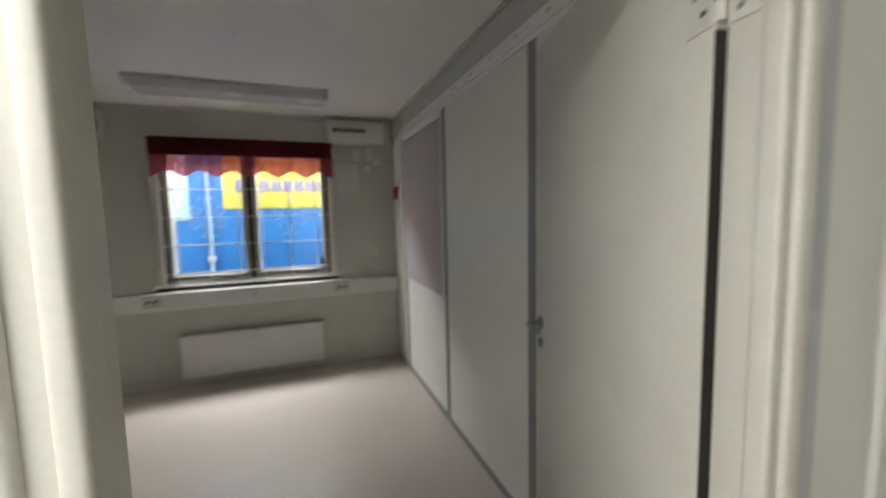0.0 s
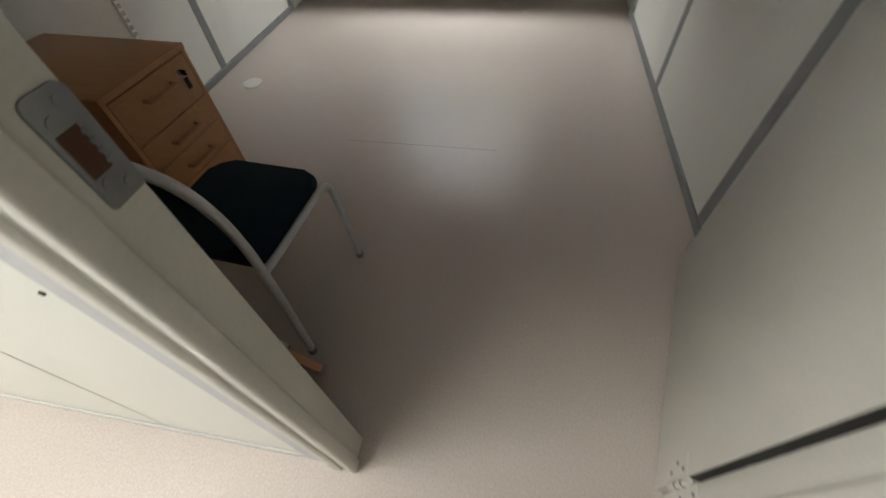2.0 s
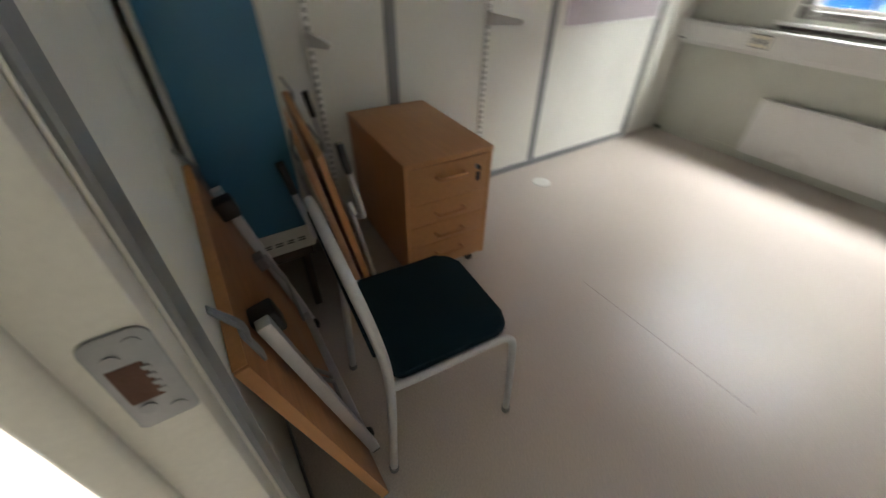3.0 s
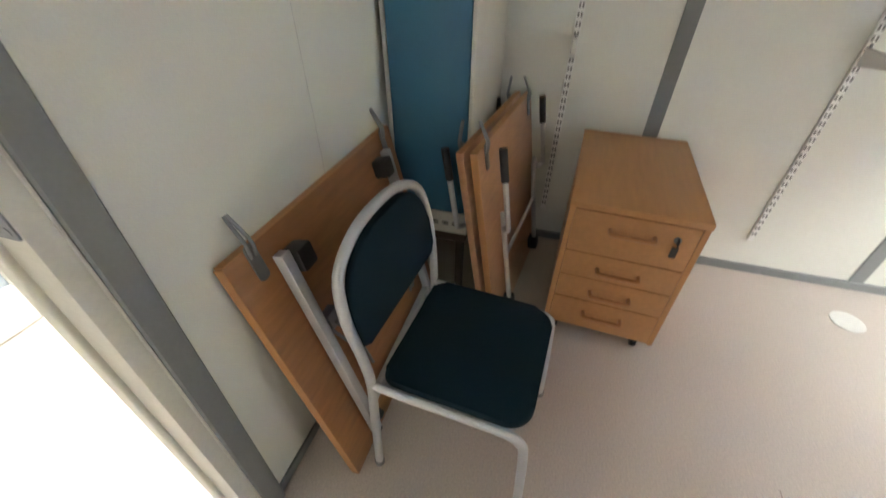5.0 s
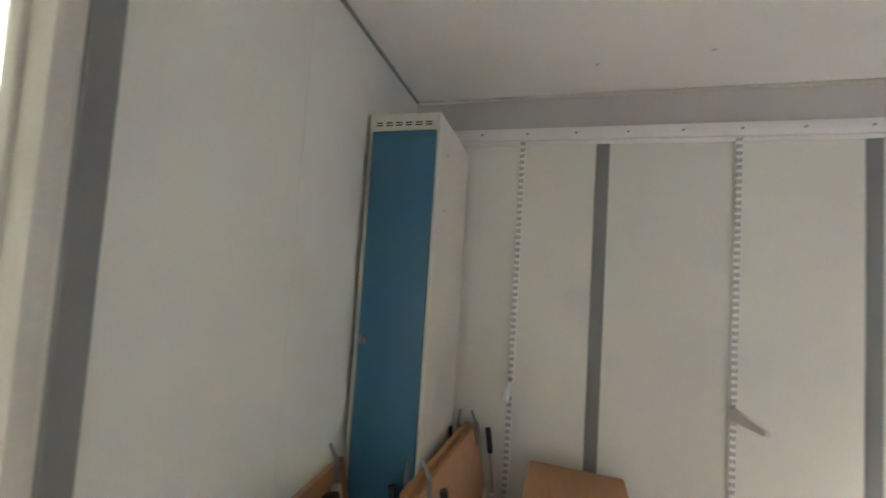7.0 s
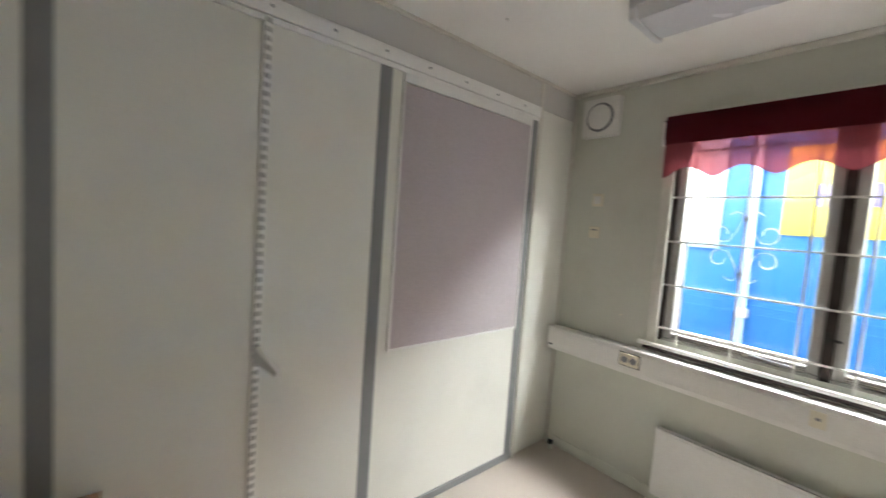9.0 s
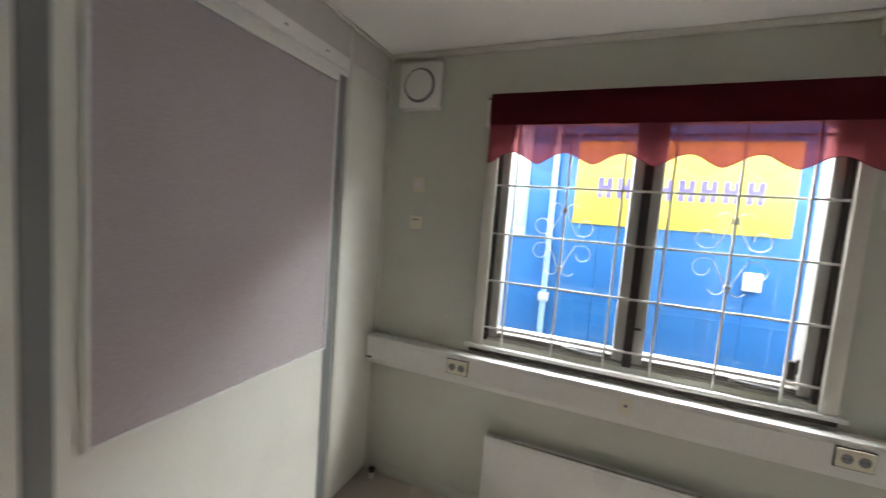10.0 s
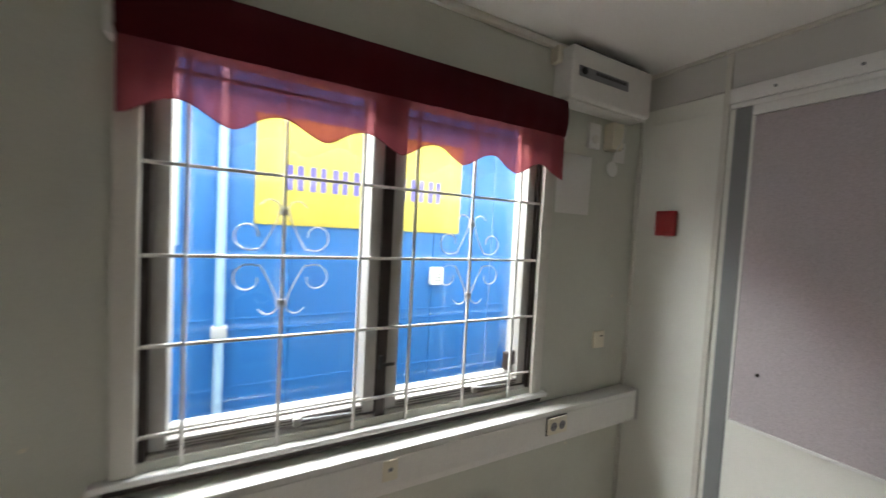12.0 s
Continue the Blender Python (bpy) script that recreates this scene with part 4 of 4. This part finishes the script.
# ---- folding tables ----
def hook(t, x, h):
    """Flat zinc bracket that stands out over the table's edge."""
    bm = bmesh.new()
    slab(bm, rounded(0.030, 0.09, (0.012,) * 4, 4), 0.004, 0.001, Matrix.Translation((x, 0.006, h - 0.035)) @ Matrix.Rotation(radians(90), 4, "X"))
    hk = part("hook_plate", bm, ZINC, t, "zinc hook bracket", local=True)
    for d in (-0.007, 0.007):
        part("hook_finger", tubes(0.0042, ((x + d, 0.006, h - 0.02), (x + d * 1.1, 0.012, h + 0.01), (x + d * 0.9, 0.004, h + 0.04), (x + d * 0.4, -0.008, h + 0.078)), n=8, steps=3), ZINC, hk, local=True)


def folding_table(m, w, h, label, under, legs):
    t = thing("folding_table", (0, 0, 0), label, "folding table", group="folding tables", m=m)
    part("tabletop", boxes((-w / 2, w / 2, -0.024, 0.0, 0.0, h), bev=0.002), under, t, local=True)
    part("edge_band", boxes((w / 2 + 0.0002, w / 2 + 0.0022, -0.0238, -0.0002, 0.002, h - 0.002)), BEECH, t, local=True)
    part("edge_band", boxes((-w / 2 + 0.002, w / 2 - 0.002, -0.0238, -0.0002, h + 0.0002, h + 0.0022)), BEECH, t, local=True)
    hook(t, w / 2 - 0.07, h)
    hook(t, -w / 2 + 0.07, h)
    if legs == "square":
        for s in (-1, 1):
            x = s * (w / 2 - 0.115)
            lg = part("folding_leg", boxes((x - 0.014, x + 0.014, 0.012, 0.040, 0.06, h - 0.045), bev=0.003), SILVER, t, "silver square folding leg", local=True)
            part("end_plug", boxes((x - 0.0125, x + 0.0125, 0.0135, 0.0385, 0.05, 0.0598), bev=0.002), BLACK, lg, local=True)
            part("leg_mount", boxes((x - s * 0.018, x - s * 0.07, 0.0005, 0.052, h - 0.115, h - 0.055), bev=0.008), BLACK, t, "black plastic leg mount", local=True)
            part("foot_wheel", disc(bmesh.new(), (x - s * 0.016, 0.026, 0.10), (-s, 0, 0), 0.022, 0.022, 14, 0.004), BLACK, t, local=True)
            part("brace_rod", tubes(0.005, ((x - s * 0.02, 0.03, h * 0.62), (x - s * 0.05, 0.045, h * 0.5), (x - s * 0.09, 0.02, h * 0.30)), n=8), ZINC, t, local=True)
            part("brace_rod", tubes(0.005, ((x - s * 0.045, 0.03, h * 0.62), (x - s * 0.075, 0.045, h * 0.5), (x - s * 0.115, 0.02, h * 0.30)), n=8), ZINC, t, local=True)
            part("spring_catch", boxes((x - s * 0.03, x - s * 0.075, 0.0005, 0.03, h * 0.60, h * 0.66), bev=0.003), ZINC, t, local=True)
        part("cross_tube", boxes((-w / 2 + 0.13, w / 2 - 0.13, 0.014, 0.038, 0.145, 0.170), bev=0.003), SILVER, t, local=True)
    else:
        for s in (-1, 1):
            x = s * (w / 2 - 0.06)
            lg = part("folding_leg", tubes(0.010, ((x, 0.062, h - 0.03), (x, 0.062, h - 0.27), (x, 0.058, h - 0.30), (x - s * 0.03, 0.040, h - 0.305), (x - s * 0.05, 0.03, h - 0.28), (x - s * 0.06, 0.028, 0.12), (x - s * 0.06, 0.028, 0.05)), n=10, steps=3), SILVER, t, "silver round folding leg", local=True)
            part("rubber_tip", tubes(0.0135, ((x, 0.062, h - 0.115), (x, 0.062, h - 0.005)), n=12), BLACK, lg, "black rubber foot", local=True)
            part("leg_mount", boxes((x - s * 0.03, x - s * 0.09, 0.0005, 0.045, 0.05, 0.11), bev=0.008), BLACK, t, local=True)
        part("cross_tube", tubes(0.008, ((-w / 2 + 0.11, 0.03, 0.33), (w / 2 - 0.11, 0.03, 0.33)), n=8), SILVER, t, local=True)
    return t


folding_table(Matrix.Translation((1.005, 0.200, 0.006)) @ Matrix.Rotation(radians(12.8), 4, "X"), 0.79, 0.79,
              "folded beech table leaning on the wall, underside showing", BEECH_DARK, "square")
folding_table(Matrix.Translation((0.405, 0.535, 0.005)) @ Matrix.Rotation(radians(-6.5), 4, "Z") @ Matrix.Rotation(radians(9.5), 4, "X"), 0.70, 0.775,
              "small folded pale beech table standing beside the locker", BEECH_PINK, "round")
folding_table(Matrix.Translation((0.410, 0.474, 0.005)) @ Matrix.Rotation(radians(173.5), 4, "Z") @ Matrix.Rotation(radians(-10.0), 4, "X"), 0.70, 0.77,
              "second small folded pale beech table against the locker", BEECH_PINK, "round")

# ---- floor details ----
cap = thing("floor_hatch", (0.245, 1.925, 0), "round white plastic cap set in the floor", "floor cap")
part("cap", slab(bmesh.new(), [(0.062 * math.cos(2 * math.pi * k / 32), 0.062 * math.sin(2 * math.pi * k / 32)) for k in range(32)], 0.004, 0.0015, Matrix.Translation((0.245, 1.925, 0.0))), PAPER, cap)
part("inner_disc", disc(bmesh.new(), (0.245, 1.925, 0.004), (0, 0, 1), 0.045, 0.001, 28), PAPER, cap)
pip = thing("pipe_stub", (0.083, 3.44, 0), "dark capped pipe stub in the floor corner", "pipe")
part("pipe", tubes(0.016, ((0.083, 3.45, 0.0), (0.083, 3.45, 0.035)), n=14), GREYWALL, pip)
part("cap", disc(bmesh.new(), (0.083, 3.45, 0.0352), (0, 0, 1), 0.019, 0.022, 16, 0.004), BLACK, pip, "black cap")


solid("floor_seam", boxes((1.08, 1.86, 1.4030, 1.4070, 0.0, 0.0010), bev=0.0005, seg=1), mat("seam_weld", (0.34, 0.28, 0.24), 0.5, bump=0.1), "darker welded seam line in the vinyl floor", "floor seam", "structure")


# ---- ceiling lights ----
def ceiling_light(x0, x1, y0, y1, lit, label):
    c = thing("ceiling_light", ((x0 + x1) / 2, (y0 + y1) / 2, H - 0.075), label, "ceiling light")
    part("body", boxes((x0, x1, y0, y1, H - 0.03, H - 0.0005), bev=0.004), LAMPBODY, c)
    prof = ((y0 + 0.006, H - 0.0302), (y0 + 0.03, H - 0.072), ((y0 + y1) / 2, H - 0.078), (y1 - 0.03, H - 0.072), (y1 - 0.006, H - 0.0302))
    bm = bmesh.new()
    a = [bm.verts.new((x0 + 0.03, y, z)) for y, z in prof]
    b = [bm.verts.new((x1 - 0.03, y, z)) for y, z in prof]
    bm.faces.new(a)
    bm.faces.new(b[::-1])
    for i in range(5):
        bm.faces.new((a[i], a[(i + 1) % 5], b[(i + 1) % 5], b[i]))
    part("diffuser", bm, LIT if lit else DIFFUSER, c, "prismatic diffuser")
    for e0, e1 in ((x0, x0 + 0.0298), (x1 - 0.0298, x1)):
        part("end_cap", boxes((e0, e1, y0 + 0.004, y1 - 0.004, H - 0.079, H - 0.0302), bev=0.006), LAMPBODY, c)
    return c


ceiling_light(0.74, 2.02, 2.665, 2.935, False, "unlit fluorescent ceiling fitting with grey diffuser")
# unseen fitting, made up to go with corridor_light
ceiling_light(-1.0, 1.4, -0.86, -0.58, True, "assumed lit fitting on the corridor ceiling, out of view")

# ---- neighbouring blue building and ground ----
solid("ground", boxes((-150, 150, -150, 150, -0.62, -0.5)), GROUND, "grey gravel yard", "ground", "structure")
nbd = thing("site_building", (1.3, OY + 1.2, -0.5), "bright blue modular site building with a yellow sign", "building")
bw = part("wall", boxes((-5, 7, OY + 0.02, OY + 2.4, -0.5, 2.45)), CBLUE, nbd, "blue steel wall")
seams = (-2.3, -1.6, -0.9, -0.36, 0.84, 1.17, 1.61, 2.05, 2.32, 2.52, 3.1, 3.7, 4.4)
for a, b in zip((-3.0,) + seams, seams + (5.0,)):
    part("cladding_panel", boxes((a + 0.0012, b - 0.0012, OY, OY + 0.0198, -0.45, 2.44), bev=0.003), CBLUE, bw)
part("roof", boxes((-5.1, 7.1, OY - 0.04, OY + 2.5, 2.4505, 2.56), bev=0.01), CPALE, nbd)
for z in (0.72, 1.02, 1.08):
    part("cross_rib", boxes((-3, 5, OY - 0.0022, OY - 0.0002, z, z + 0.012), bev=0.0008, seg=1), CBLUE, nbd)
part("downpipe", tubes(0.022, ((0.84, OY - 0.03, -0.5), (0.84, OY - 0.03, 2.44)), n=14), CPALE, nbd, "pale grey downpipe")
part("pipe_clip", boxes((0.805, 0.875, OY - 0.06, OY - 0.0002, 1.00, 1.06), bev=0.004), SILVER, nbd)
sg = part("sign", boxes((0.985, 2.235, OY - 0.012, OY - 0.0003, 1.585, 2.16), bev=0.002), CYELLOW, nbd, "yellow sign panel")
for k in range(8):
    x = 1.135 + k * 0.122
    part("sign_mark", boxes((x, x + 0.032, OY - 0.0145, OY - 0.0122, 1.775, 1.91), (x + 0.056, x + 0.086, OY - 0.0145, OY - 0.0122, 1.775, 1.91), (x + 0.0322, x + 0.0558, OY - 0.0145, OY - 0.0122, 1.835, 1.858)), CVIOLET, sg)
ow = part("window", boxes((-0.32, 0.66, OY - 0.03, OY - 0.0003, 1.46, 1.53), (-0.32, 0.66, OY - 0.03, OY - 0.0003, 2.2, 2.27), (-0.32, -0.24, OY - 0.03, OY - 0.0003, 1.53, 2.2), (0.57, 0.66, OY - 0.03, OY - 0.0003, 1.53, 2.2), bev=0.004), CPALE, nbd, "pale framed window")
part("pane", boxes((-0.24, 0.57, OY - 0.016, OY - 0.008, 1.53, 2.2)), CGLASS, ow)
lb = part("meter_box", boxes((2.03, 2.12, OY - 0.04, OY - 0.0003, 1.245, 1.36), bev=0.004), ENAMEL, nbd, "small white notice box")
for k in range(4):
    part("print_bar", boxes((2.045, 2.105, OY - 0.0408, OY - 0.0402, 1.27 + k * 0.02, 1.276 + k * 0.02)), GREYPRINT, lb)

# ---- outer shell ----
solid("roof", boxes((-2.2, 5.2, CY - 0.3, L + 0.14, H + 0.09, H + 0.2)), HEADER, "flat roof of the site cabin", "roof", "structure")
solid("facade", boxes((-2.2, -0.055, L, L + 0.12, -0.5, H + 0.08), (W + 0.055, 5.2, L, L + 0.12, -0.5, H + 0.08), (-0.055, W + 0.055, L + 0.02, L + 0.12, -0.5, -0.101)), CREAM, "pale outer wall of the site cabin", "wall", "structure")

# ---- small fixings ----
for x, y in ((0.28, 0.9), (0.33, 1.32), (0.21, 1.95), (0.30, 2.45), (1.9, 0.8), (1.5, 1.9)):
    sc = solid("screw_cap", disc(bmesh.new(), (x, y, H - 0.0005), (0, 0, -1), 0.008, 0.004, 12, 0.001), HEADER, "small grey screw cap on the ceiling", "screw cap", group="ceiling screw caps")
for x, z in ((0.45, 1.02), (2.56, 1.32), (2.30, 0.62)):
    solid("wall_plug", disc(bmesh.new(), (x, L - 0.0005, z), (0, -1, 0), 0.006, 0.002, 10), YELLOWED, "small yellowed plastic plug in the grey wall", "wall plug", group="wall plugs")
